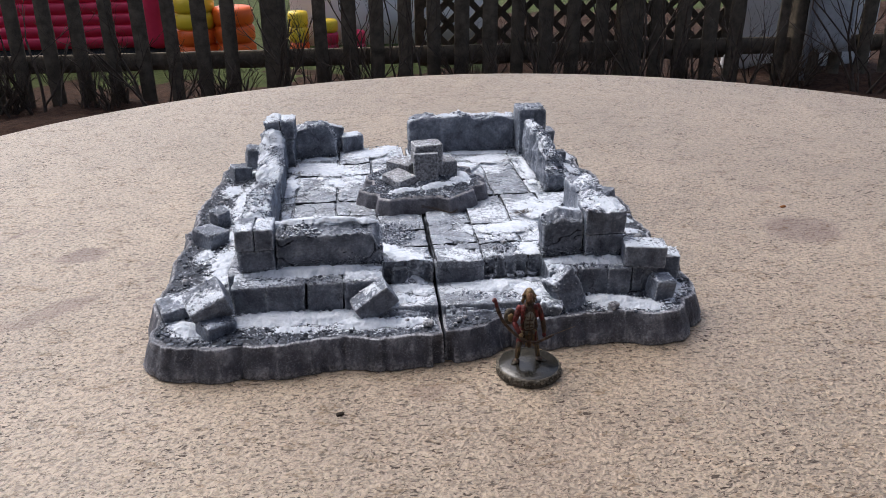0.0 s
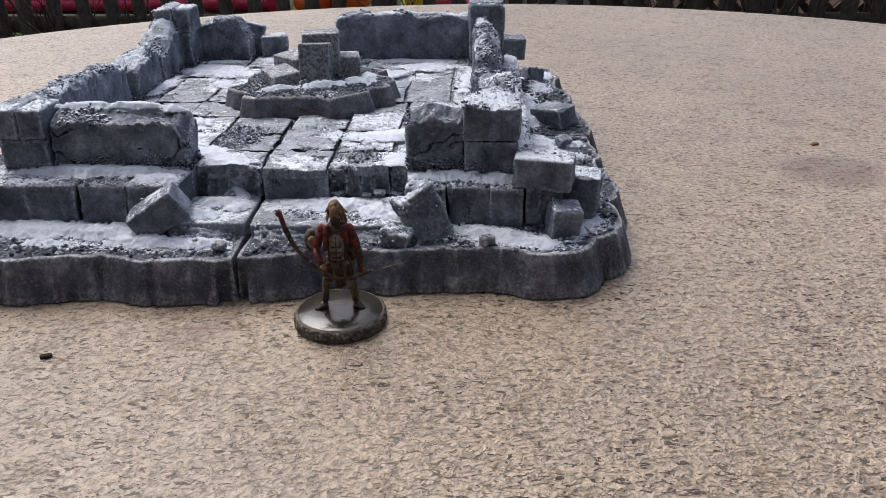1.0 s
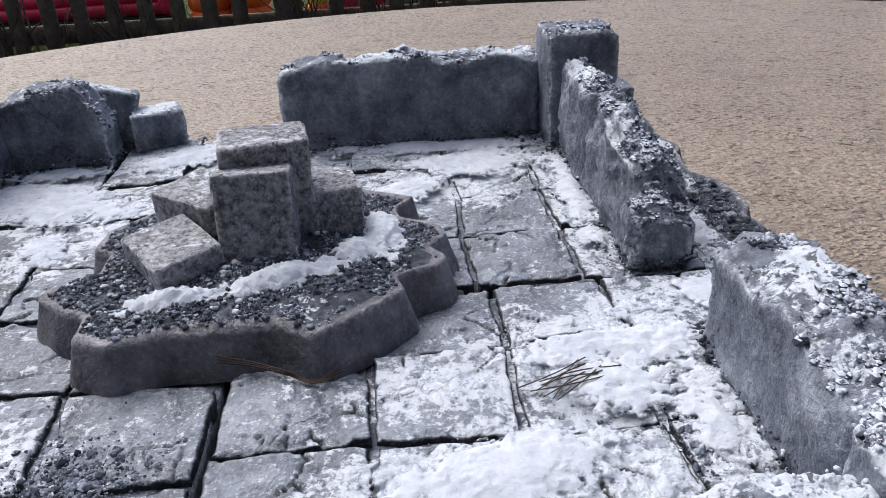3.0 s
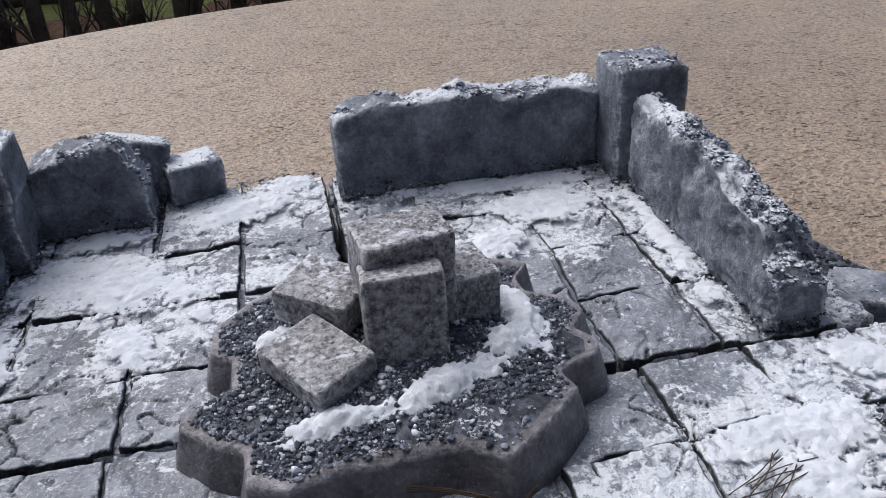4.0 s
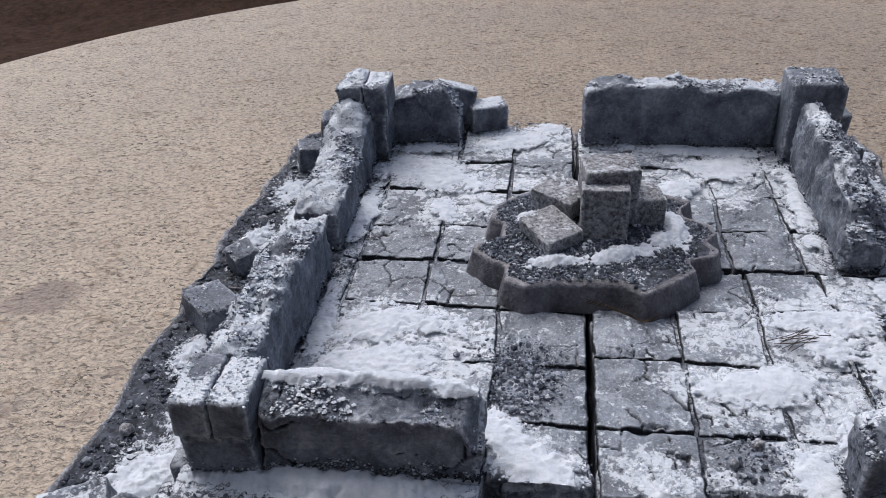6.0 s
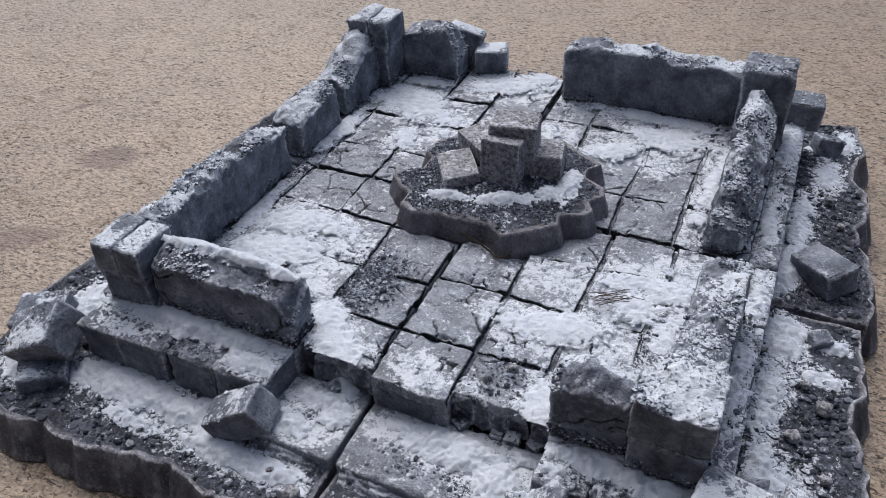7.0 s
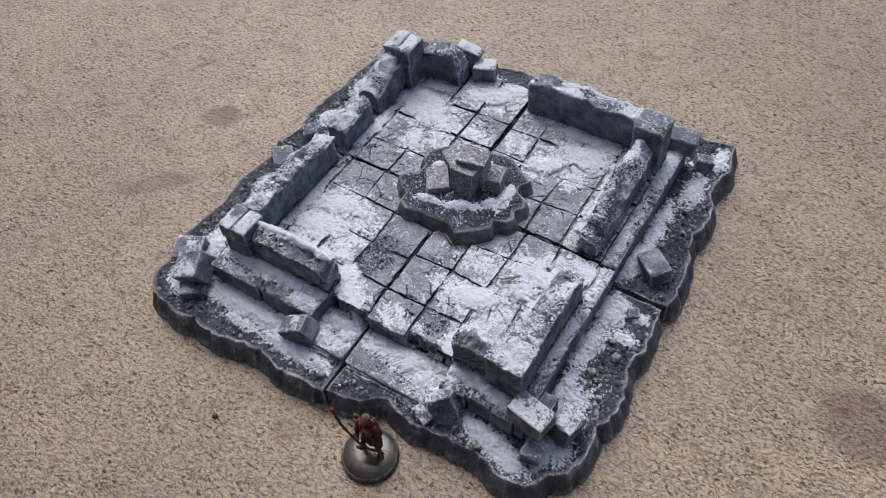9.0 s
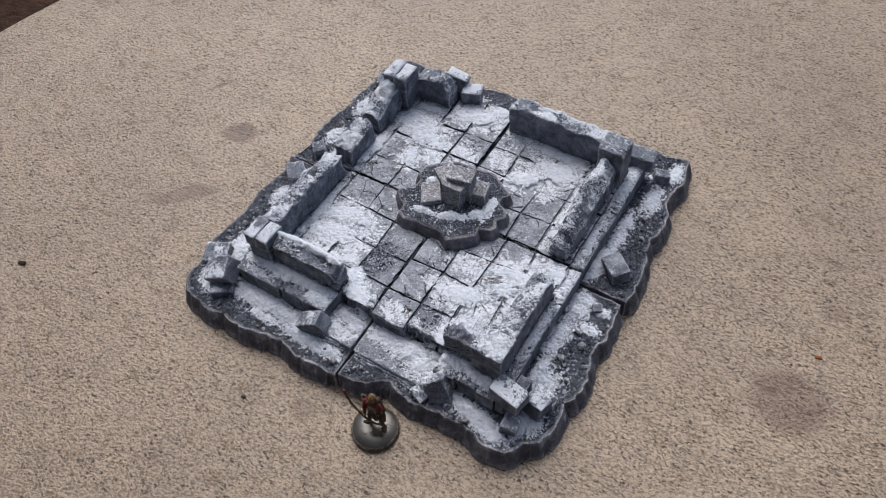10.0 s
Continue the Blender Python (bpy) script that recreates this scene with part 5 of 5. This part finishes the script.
v, f, deep = sheet(-30, 32, -20, 34, 0.4, drift(((7, -7, 12, 3.0, 22, 1.1), (-7, -10.5, 10, 2.4, 0, 1.05), (-16, 11, 5, 4, 40, 1.15), (19, 2, 3.0, 6, -25, 1.05), (-12, 10, 5, 5, 0, 0.8), (23.2, 10, 3.2, 8, 0, 1.35), (2, 24, 10, 4, 0, 0.8)), 1.3, 350), lambda x, y: mound_height(x, y) + 0.1, 1.2)
solid("mound_snow", v, f, SNOW, mound, "crescent of crumbly snow", kind="stuff", depth=deep)

# snow crumbs between the blocks of the mound
x, y = RNG.normal(0, 14, 1300), RNG.normal(3, 11, 1300)
ok = inside(EDGE, x * 1.12, y * 1.12) & (fbm(x * 0.12, y * 0.12, 6, 27, 3) > 0.0)
x, y = x[ok], y[ok]
size = 0.15 + 0.6 * RNG.random(len(x)) ** 3
solid("crumb_scatter", *pebbles(np.column_stack((x, y, mound_height(x, y) + 0.3 * size)), size, RNG), CRUMBS, mound, "scattered crumbs of snow", kind="stuff")

# crumbs of snow and rubble on the crests, and loose snow crumbs round the patches
for key_, (white, grey, foot) in CREST.items():
    p = np.concatenate(foot)
    v, f = pebbles(p, 0.15 + 0.45 * RNG.random(len(p)) ** 4, RNG)
    solid("foot_grit", v, f, SOIL, TILES[key_], "dark grit stuck to the foot of the walls", kind="stuff", snow=0.5 * snow_over(v))
    p = np.concatenate(white)
    size = 0.10 + 0.30 * RNG.random(len(p)) ** 3
    solid("crest_snow", *pebbles(p + np.column_stack((0 * size, 0 * size, 0.2 * size)), size, RNG), CRUMBS, TILES[key_], "crumbs of snow on the stonework", kind="stuff")
    p = np.concatenate(grey)
    size = 0.14 + 0.55 * RNG.random(len(p)) ** 3
    v, f = pebbles(p, size, RNG, 0.9)
    solid("crest_rubble", v, f, RUBBLE, TILES[key_], "grey rubble crumbs on the wall tops", kind="stuff", flat=True, snow=np.full(len(v), 0.55) + 0.5 * fbm(v[:, 0] * 0.12, v[:, 1] * 0.12, 3, 29, 3))
    blobs, z, (a, b, c, d) = SNOWS[key_]
    x, y = RNG.uniform(a, b, 9000), RNG.uniform(c, d, 9000)
    m = blob_mask(blobs, x, y) + 0.5 * fbm(x * 0.13, y * 0.13, 0.5, 61, 3)
    keep = RNG.random(9000) < 0.28 * smooth(m, 0.3, 0.9)
    size = 0.14 + 0.42 * RNG.random(keep.sum()) ** 3
    solid("loose_snow", *pebbles(np.column_stack((x[keep], y[keep], np.full(keep.sum(), z + 0.1))), size, RNG), CRUMBS, TILES[key_], "loose crumbs of snow", kind="stuff")


# thin dry fibres shed on the tiles
def fibre(parent, points, thick, label):
    cu = bpy.data.curves.new("fibre", "CURVE")
    cu.dimensions, cu.bevel_depth, cu.bevel_resolution = "3D", thick * MM, 1
    sp = cu.splines.new("BEZIER")
    sp.bezier_points.add(len(points) - 1)
    at = AT[parent]
    for bp, p in zip(sp.bezier_points, points):
        bp.co = Vector((np.array(p, float) - at) * MM)
        bp.handle_left_type = bp.handle_right_type = "AUTO"
    cu.materials.append(TWIG)
    ob = new("fibre", cu)
    ob.parent = parent
    return tagged(ob, label)


rng = random.Random(77)
for n_ in range(9):
    a_, h_ = radians(28 + rng.uniform(-22, 22)), rng.uniform(3.5, 6.5)
    cx, cy, bend = 47.5 + rng.uniform(-2, 2), -28.5 + rng.uniform(-1.8, 1.8), rng.uniform(-0.9, 0.9)
    fibre(TILES["fr"], [(cx - h_ * math.cos(a_), cy - h_ * math.sin(a_), 27.7), (cx - bend * math.sin(a_), cy + bend * math.cos(a_), 28.0), (cx + h_ * math.cos(a_), cy + h_ * math.sin(a_), 27.9)], 0.09, "dry brown fibre of a small tuft")
for n_ in range(3):
    w_ = 0.5 * n_
    fibre(mound, [(-1.0, -20.2, 29.5 + w_), (4.0, -20.6 - 0.2 * n_, 28.6 + w_), (9.0, -22.6, 28.0 + 0.6 * w_), (13.0, -24.6 + 0.3 * n_, 27.7), (16.5, -22.8, 28.0 + w_)], 0.11, "thin dark fibre stuck round the foot")


# ---- the figurine on its round base: one plain shape ----
def figurine():
    bm = bmesh.new()

    def ring_body(path, mat_index, seg=14, squash=1.0):
        """A turned or swept form: path of (x, y, z, radius)."""
        rings = []
        for x, y, z, r in path:
            rings.append([bm.verts.new((x + r * math.cos(k * 2 * math.pi / seg), y + squash * r * math.sin(k * 2 * math.pi / seg), z)) for k in range(seg)])
        for ra, rb in zip(rings, rings[1:]):
            for k in range(seg):
                bm.faces.new((ra[k], ra[(k + 1) % seg], rb[(k + 1) % seg], rb[k])).material_index = mat_index
        for rg, flip in ((rings[0], True), (rings[-1], False)):
            bm.faces.new(rg[::-1] if flip else rg).material_index = mat_index

    def limb(a, b, ra, rb, mat_index, seg=8):
        a, b = Vector(a), Vector(b)
        q = (b - a).to_track_quat("Z", "Y").to_matrix()
        rings = []
        for t in (0, 0.3, 0.65, 1.0):
            p, r = a.lerp(b, t), (ra + (rb - ra) * t) * (1.12 if 0 < t < 1 else 1)
            rings.append([bm.verts.new(p + q @ Vector((r * math.cos(k * 2 * math.pi / seg), r * math.sin(k * 2 * math.pi / seg), 0))) for k in range(seg)])
        for r0, r1 in zip(rings, rings[1:]):
            for k in range(seg):
                bm.faces.new((r0[k], r0[(k + 1) % seg], r1[(k + 1) % seg], r1[k])).material_index = mat_index
        bm.faces.new(rings[0][::-1]).material_index = mat_index
        bm.faces.new(rings[-1]).material_index = mat_index

    def ball(c, r, mat_index, sx=1, sy=1, sz=1):
        got = bmesh.ops.create_icosphere(bm, subdivisions=2, radius=r, matrix=Matrix.Translation(c) @ Matrix.Diagonal((sx, sy, sz, 1)))
        for f in {f for v in got["verts"] for f in v.link_faces}:
            f.material_index = mat_index

    # 0 brown, 1 red, 2 ochre, 3 base top, 4 base rim
    ring_body([(0, 0, 0, 12.4), (0, 0, 0.5, 12.6), (0, 0, 1.3, 12.2), (0, 0, 1.7, 11.9), (0, 0, 2.2, 12.3), (0, 0, 3.0, 12.2), (0, 0, 3.3, 11.8)], 4, 48)
    ring_body([(0, 0, 3.0, 11.9), (0, 0, 3.45, 11.3), (0, 0, 3.5, 5.0)], 3, 48)
    rng = random.Random(3)
    for _ in range(420):
        a = rng.uniform(0, 2 * math.pi)
        ball((12.0 * math.cos(a), 12.0 * math.sin(a), rng.uniform(1.2, 2.7)), rng.uniform(0.3, 0.75), rng.choice((4, 4, 6)))
    for v in bm.verts:
        v.co.y -= 3.2
    # boots and legs
    for sx in (-1, 1):
        ball((sx * 5.2, -1.9, 4.1), 1.15, 0, 1.0 + 0.3, 1.7, 0.7)
        ball((sx * 6.1, -2.9, 3.9), 0.8, 4, 1.2, 1.2, 0.6)
        limb((sx * 4.9, -0.8, 4.0), (sx * 4.1, -0.9, 10.6), 0.85, 1.2, 0)
        ball((sx * 4.05, -1.4, 10.8), 1.35, 4)
        limb((sx * 4.1, -0.8, 10.4), (sx * 1.9, 0.0, 16.4), 1.25, 1.8, 1 if sx < 0 else 0)
        for k in range(4):
            limb((sx * (4.2 + 0.4 * k), -1.9, 5.2), (sx * (3.4 + 0.4 * k), -2.2, 10.0), 0.22, 0.28, 2 if k % 2 else 4, 5)
    # loincloth, belt, torso with a pale laced vest, red sleeves
    limb((0.3, -1.6, 15.5), (0.6, -1.4, 9.2), 1.7, 1.1, 0, 8)
    for k in range(7):
        limb((-3.0 + k, -1.9, 15.6), (-3.3 + 1.1 * k, -2.2, 11.8 - k % 3), 0.6, 0.35, (1, 0, 2)[k % 3], 6)
    ring_body([(0, 0, 14.2, 3.4), (0, 0, 16.2, 3.5), (0, 0, 18.4, 3.0), (0, 0, 21.8, 3.9), (0, 0, 24.6, 3.7), (0, 0, 26.2, 2.0)], 0, 18, 0.72)
    ring_body([(0, -1.1, 16.8, 2.2), (0, -1.2, 19.0, 2.3), (0, -1.2, 22.4, 2.7), (0, -0.9, 24.4, 2.2)], 6, 16, 0.75)
    for k in range(4):
        limb((-1.5, -2.9, 17.6 + 1.5 * k), (1.5, -2.9, 17.6 + 1.5 * k), 0.2, 0.2, 0, 5)
    limb((0, -3.0, 17.0), (0, -3.0, 23.4), 0.2, 0.2, 0, 5)
    for k in range(9):
        a = 3.4 + 0.32 * k
        ball((3.6 * math.cos(a), 2.7 * math.sin(a), 15.4), 0.8, (4, 2, 0)[k % 3], 1, 1, 1.2)
    for sx in (-1, 1):
        ball((sx * 4.2, -0.2, 24.2), 1.6, 1, 1.0, 1.0, 1.2)
        limb((sx * 2.6, -1.7, 26.0), (sx * 3.5, -2.0, 20.4 + sx), 1.0, 0.55, 1)
        limb((sx * 4.6, -0.4, 24.0), (sx * 6.6, -0.6, 19.2), 1.3, 1.0, 1)
    # head, dark face, ochre hair falling to one side
    limb((0, -0.2, 25.4), (0, -0.4, 28.0), 1.3, 1.2, 0)
    ball((0.1, -1.2, 29.0), 1.75, 5, 0.9, 1.0, 1.2)
    ball((0.1, -2.6, 28.0), 0.75, 0, 1.3, 0.8, 1.0)
    ball((0.1, 0.3, 30.2), 1.95, 2, 1.05, 1.0, 1.0)
    for k in range(34):
        a = rng.uniform(-0.9, 4.0)
        r = rng.uniform(2.2, 3.7)
        limb((0.1 + 1.3 * math.cos(a), 0.2 + 1.2 * math.sin(a), 30.9), (0.4 + r * math.cos(a), 0.4 + 0.8 * r * math.sin(a), rng.uniform(25.0, 29.6)), 0.6, 0.2, 2 if k % 3 else 0, 6)
    # forearms: one hangs by the side, the other grips the bow
    limb((6.6, -0.6, 19.4), (7.2, -1.8, 14.6), 1.15, 0.95, 0)
    ball((7.2, -2.0, 13.8), 1.05, 1)
    limb((-6.6, -0.6, 19.4), (-4.6, -4.0, 16.0), 1.1, 0.9, 1)
    ball((-4.3, -4.4, 15.6), 1.05, 2)
    # shield of leather and a quiver behind the hip
    ball((-7.6, 2.4, 20.6), 2.9, 4, 1.0, 0.5, 1.15)
    ball((-7.6, 1.0, 20.6), 1.6, 2, 1.0, 0.5, 1.1)
    limb((4.4, 2.6, 15.0), (1.6, 3.0, 25.6), 1.2, 1.4, 0, 10)
    for v in bm.verts:
        if v.co.z > 3.7 and v.co.xy.length < 11:
            v.co = Vector((v.co.x * 0.86, (v.co.y + 0.6) * 0.88 - 0.6, 3.7 + (v.co.z - 3.7) * 1.07))
    # the bow: a thick recurved stave held low across the body
    pts = [(-13.6, -3.2, 31.6), (-13.0, -3.4, 29.0), (-11.6, -3.7, 25.0), (-10.0, -4.0, 22.0), (-7.2, -4.3, 18.6), (-4.3, -4.6, 15.8), (-1.0, -4.8, 13.8), (2.4, -4.7, 13.2), (5.6, -4.5, 14.2), (9.2, -4.2, 15.6)]
    for n, (a, b) in enumerate(zip(pts, pts[1:])):
        limb(a, b, 0.66 - 0.02 * n, 0.63 - 0.02 * n, 1 if n < 1 else 0, 7)
    limb(pts[0], (-14.4, -3.0, 32.4), 0.8, 1.0, 1, 7)
    limb((2.0, -4.5, 13.4), (19.0, -1.0, 16.6), 0.1, 0.07, 2, 5)
    bmesh.ops.recalc_face_normals(bm, faces=bm.faces)
    bm.transform(Matrix.Rotation(radians(4), 4, "Z"))
    for v in bm.verts:
        if v.co.z > 4.2:
            n = noise.noise(v.co * 0.9)
            v.co += Vector((n, noise.noise(v.co * 0.9 + Vector((7, 0, 0))), 0)) * 0.25
    v = np.array([w.co[:] for w in bm.verts]) + np.array((31.0, -121.2, 0.0))
    bm.faces.ensure_lookup_table()
    f = [[w.index for w in face.verts] for face in bm.faces]
    ids = [face.material_index for face in bm.faces]
    bm.free()
    ob = solid("figurine", v, f, (F_BROWN, F_RED, F_GOLD, F_BASE, F_RIM, F_SKIN, F_MAIL), label="small painted archer figurine in brown and red on a round base", category="figurine")
    ob.data.polygons.foreach_set("material_index", ids)


figurine()

# ---- crumbs on the table ----
for x, y, s, m, name, label in (
    (-41, -145, 1.3, DARKBIT, "bark_crumb", "small dark bit of bark on the table"),
    (214, 30, 1.6, CRUMB, "crumb", "small orange-brown crumb on the table"),
    (-219, -144, 2.2, DARKBIT, "bark_crumb", "flat dark bit of bark on the table"),
):
    q, f = rough_block(2.2 * s, 1.2 * s, 0.7 * s, int(s * 100), cell=0.4, r=0.3 * s, amp=0.15 * s)
    solid(name, placed(q, x, y, -0.1, 0, 0, 20), f, m, label=label, category="crumb")

# ---- the garden behind: picket fence, lattice, boards, twigs and toys ----
FY = 4000.0


def board(x0, x1, y0, y1, z0, z1, seed, tip=0.0):
    """A weathered board with worn edges; tip: how much its top is cut to a point."""
    q, f = rough_block(x1 - x0, y1 - y0, z1 - z0, seed, cell=max(x1 - x0, 120) / 4 if x1 - x0 < 400 else 90, r=4, amp=2.0)
    if tip:
        q[:, 2] -= tip * smooth(q[:, 2], (z1 - z0) * 0.93, z1 - z0) * np.abs(q[:, 0]) / ((x1 - x0) / 2)
    return placed(q, (x0 + x1) / 2, (y0 + y1) / 2, z0), f


fence = thing("picket_fence", 700, FY, GROUND_Z, "old dark green weathered wooden picket fence", "fence")
for n_, (x0, x1) in enumerate(((-3200, -445), (-440, 1475), (1480, 3200))):
    for z in (-648.0, 250.0):
        q, f = board(x0, x1, FY + 18, FY + 58, z - 45, z + 45, 500 + n_)
        solid("rail", q, f, WOOD, fence)
for n_, (x, h_) in enumerate(((-3200, 62), (-440, 62), (1480, 62), (2446, 30))):
    q, f = board(x - h_, x + h_, FY - 20, FY + 100, GROUND_Z - 60, 460, 520 + n_)
    solid("post", q, f, WOOD, fence)
rng = random.Random(12)
x = -3105.0
k_ = 0
while x < 3200:
    if min(abs(x + 440), abs(x - 1480)) > 112 and not 2190 < x < 2480:
        w = rng.uniform(66, 82)
        q, f = board(x - w / 2, x + w / 2, FY - 12, FY + 14, -885 + rng.uniform(-10, 10), 420 + rng.uniform(-15, 15), 540 + k_, 40)
        q = placed(q - np.array((x, FY, 0)), x, FY, 0, 0, rng.uniform(-0.5, 0.5), 0)
        solid("picket", q, f, WOOD, fence)
        k_ += 1
    x += rng.uniform(149, 157)

q, f = board(2322, 2378, FY - 12, FY + 14, -885, 420, 539, 40)
solid("picket", q, f, WOOD, fence)

lattice_panel = thing("lattice_panel", 1250, FY + 130, GROUND_Z, "dark wooden diamond lattice behind the pickets", "lattice")


def bar(a, b, w, th):
    a, b = Vector(a), Vector(b)
    d = (b - a).normalized()
    s = Vector((-d.z, 0, d.x)) * w / 2
    t = Vector((0, th / 2, 0))
    c = [p + u * s + k * t for p in (a, b) for u in (-1, 1) for k in (-1, 1)]
    return np.array([p[:] for p in c]), [(0, 1, 3, 2), (4, 6, 7, 5), (0, 4, 5, 1), (2, 3, 7, 6), (0, 2, 6, 4), (1, 5, 7, 3)]


LX0, LX1, LZ0, LZ1 = 330.0, 2080.0, -700.0, 400.0
for tilt in (1, -1):
    x = LX0 - (LZ1 - LZ0)
    while x < LX1 + (LZ1 - LZ0):
        a = [x, LZ0] if tilt > 0 else [x, LZ1]
        z_in = max(LZ0, LZ0 + (LX0 - x)) if tilt > 0 else min(LZ1, LZ1 - (LX0 - x))
        z_out = min(LZ1, LZ0 + (LX1 - x)) if tilt > 0 else max(LZ0, LZ1 - (LX1 - x))
        if (z_out - z_in) * tilt > 30:
            xa, xb = x + abs(z_in - a[1]), x + abs(z_out - a[1])
            yy = FY + 130 + 7 * tilt
            solid("slat", *bar((xa, yy, z_in), (xb, yy, z_out), 34, 12), WOOD, lattice_panel, flat=True)
        x += 118
for a, b in (((LX0, LZ0), (LX1, LZ0)), ((LX0, LZ1), (LX1, LZ1)), ((LX0, LZ0), (LX0, LZ1)), ((LX1, LZ0), (LX1, LZ1))):
    solid("frame_bar", *bar((a[0], FY + 130, a[1]), (b[0], FY + 130, b[1]), 50, 34), WOOD, lattice_panel, flat=True)

q, f = board(2492, 2728, FY - 60, FY - 35, -680, 350, 700)
solid("grey_board", q, f, PANEL, label="weathered grey board fixed to the fence", category="board")
q, f = board(2450, 2478, FY - 90, FY - 60, GROUND_Z - 40, 700, 701)
solid("metal_pole", q, f, METAL, label="thin grey metal pole beside the board", category="pole")

# pale wall of an outbuilding and a hedge line far behind
q, f = rough_block(950, 60, 1500, 704, cell=120, r=12, amp=3)
solid("pale_panel", placed(q, 2690, FY + 420, GROUND_Z - 30), f, PALE, label="pale upright panel standing behind the fence", category="panel")
q, f = rough_block(1500, 300, 2600, 702, cell=300, r=20, amp=4)
solid("outbuilding_wall", placed(q, 260, 6000, GROUND_Z - 30), f, PALE, label="pale rendered wall beyond the garden", category="wall", kind="structure")


def ribbed_toy():
    """A red plastic play roof of overlapping courses, standing in the next garden."""
    t = thing("play_house", -1900, 5500, GROUND_Z, "red ribbed plastic play house beyond the fence", "play house")
    for k in range(15):
        z = -815 + 74 * k
        q, f = rough_block(2200, 60, 80, 720 + k, cell=60, r=18, amp=2)
        solid("course", placed(q, -2420, 5500 + 10 * k, z, 12), f, RED, t)
    q, f = rough_block(150, 130, 1100, 740, cell=50, r=50, amp=2)
    solid("corner_post", placed(q, -1370, 5510, -830), f, RED, t)
    q, f = rough_block(2200, 160, 120, 741, cell=90, r=20, amp=2)
    solid("skirt", placed(q, -2420, 5560, GROUND_Z - 30), f, BLACK, t)


ribbed_toy()


def round_toy(name, x, y, r, z0, z1, colours, label, category):
    t = thing(name, x, y, GROUND_Z, label, category)
    n, zs = 20, np.linspace(z0, z1, len(colours) + 1)
    for (a, b), c in zip(zip(zs, zs[1:]), colours):
        prof = [(0.90, a), (1.0, a + 0.2 * (b - a)), (1.0, b - 0.2 * (b - a)), (0.90, b)]
        v = [(x + r * k * np.cos(i * 2 * np.pi / n), y + r * k * np.sin(i * 2 * np.pi / n), z) for k, z in prof for i in range(n)]
        f = [(q * n + i, q * n + (i + 1) % n, (q + 1) * n + (i + 1) % n, (q + 1) * n + i) for q in range(3) for i in range(n)]
        f += [tuple(range(n - 1, -1, -1)), tuple(range(3 * n, 4 * n))]
        solid("drum", v, f, c, t)


round_toy("play_barrel", -1110, 5500, 140, GROUND_Z - 10, -480, (ORANGE, ORANGE, YELLOW, YELLOW), "orange and yellow plastic play barrel beyond the fence", "play barrel")
round_toy("play_barrel", -850, 5500, 140, GROUND_Z - 10, -560, (ORANGE, ORANGE, ORANGE), "orange plastic play barrel beyond the fence", "play barrel")
round_toy("play_barrel", -410, 5500, 70, GROUND_Z - 10, -600, (ORANGE, YELLOW, YELLOW), "slim yellow plastic play barrel beyond the fence", "play barrel")
round_toy("play_barrel", -215, 5500, 80, GROUND_Z - 10, -660, (RED, RED, YELLOW), "slim yellow and red plastic play barrel beyond the fence", "play barrel")
round_toy("play_barrel", -20, 5500, 75, GROUND_Z - 10, -740, (RED, RED), "small red plastic play barrel beyond the fence", "play barrel")


def shrub(x, y, h, count, seed, label):
    rng = random.Random(seed)
    t = thing("shrub", x, y, GROUND_Z, label, "shrub", "bare shrubs at the fence")
    vs, fs = [], []

    def twig(p, d, ln, r, depth):
        n = 4
        q = p
        for k in range(n):
            d = (d + Vector((rng.uniform(-0.3, 0.3), rng.uniform(-0.3, 0.3), rng.uniform(-0.1, 0.2)))).normalized()
            e = q + d * ln / n
            r1 = r * 0.82
            s = d.orthogonal().normalized()
            u = d.cross(s)
            o = len(vs)
            for c, rr in ((q, r), (e, r1)):
                vs.extend([(c + rr * (s * math.cos(a) + u * math.sin(a)))[:] for a in (0, 1.57, 3.14, 4.71)])
            fs.extend([(o + i, o + (i + 1) % 4, o + 4 + (i + 1) % 4, o + 4 + i) for i in range(4)])
            q, r = e, r1
            if depth and rng.random() < 0.75:
                twig(q, (d + Vector((rng.uniform(-1, 1), rng.uniform(-1, 1), rng.uniform(-0.2, 0.6)))).normalized(), ln * 0.55, r * 0.7, depth - 1)

    for _ in range(count):
        twig(Vector((x + rng.uniform(-120, 120), y + rng.uniform(-60, 60), GROUND_Z - 20)), Vector((rng.uniform(-0.5, 0.5), rng.uniform(-0.3, 0.3), 1)).normalized(), h * rng.uniform(0.7, 1.1), rng.uniform(6, 12), 3)
    solid("twig_tangle", vs, fs, TWIG, t)


for n_, (x, y, h, c) in enumerate(((-2450, 3850, 260, 14), (-1850, 3880, 240, 14), (-1300, 3870, 260, 14), (-700, 3870, 240, 14), (-100, 3880, 260, 14), (550, 3870, 260, 14), (1200, 3860, 280, 14), (1800, 3870, 260, 14), (2400, 3850, 280, 14), (-2100, 3750, 500, 6), (-1650, 3800, 420, 5), (-1000, 3800, 420, 5), (-350, 3800, 500, 6), (250, 3780, 800, 7), (900, 3800, 500, 7), (1500, 3750, 750, 7), (2050, 3800, 450, 5), (2750, 3700, 800, 8))):
    shrub(x, y, h, c, 800 + n_, "bare brown twiggy shrub in front of the fence")
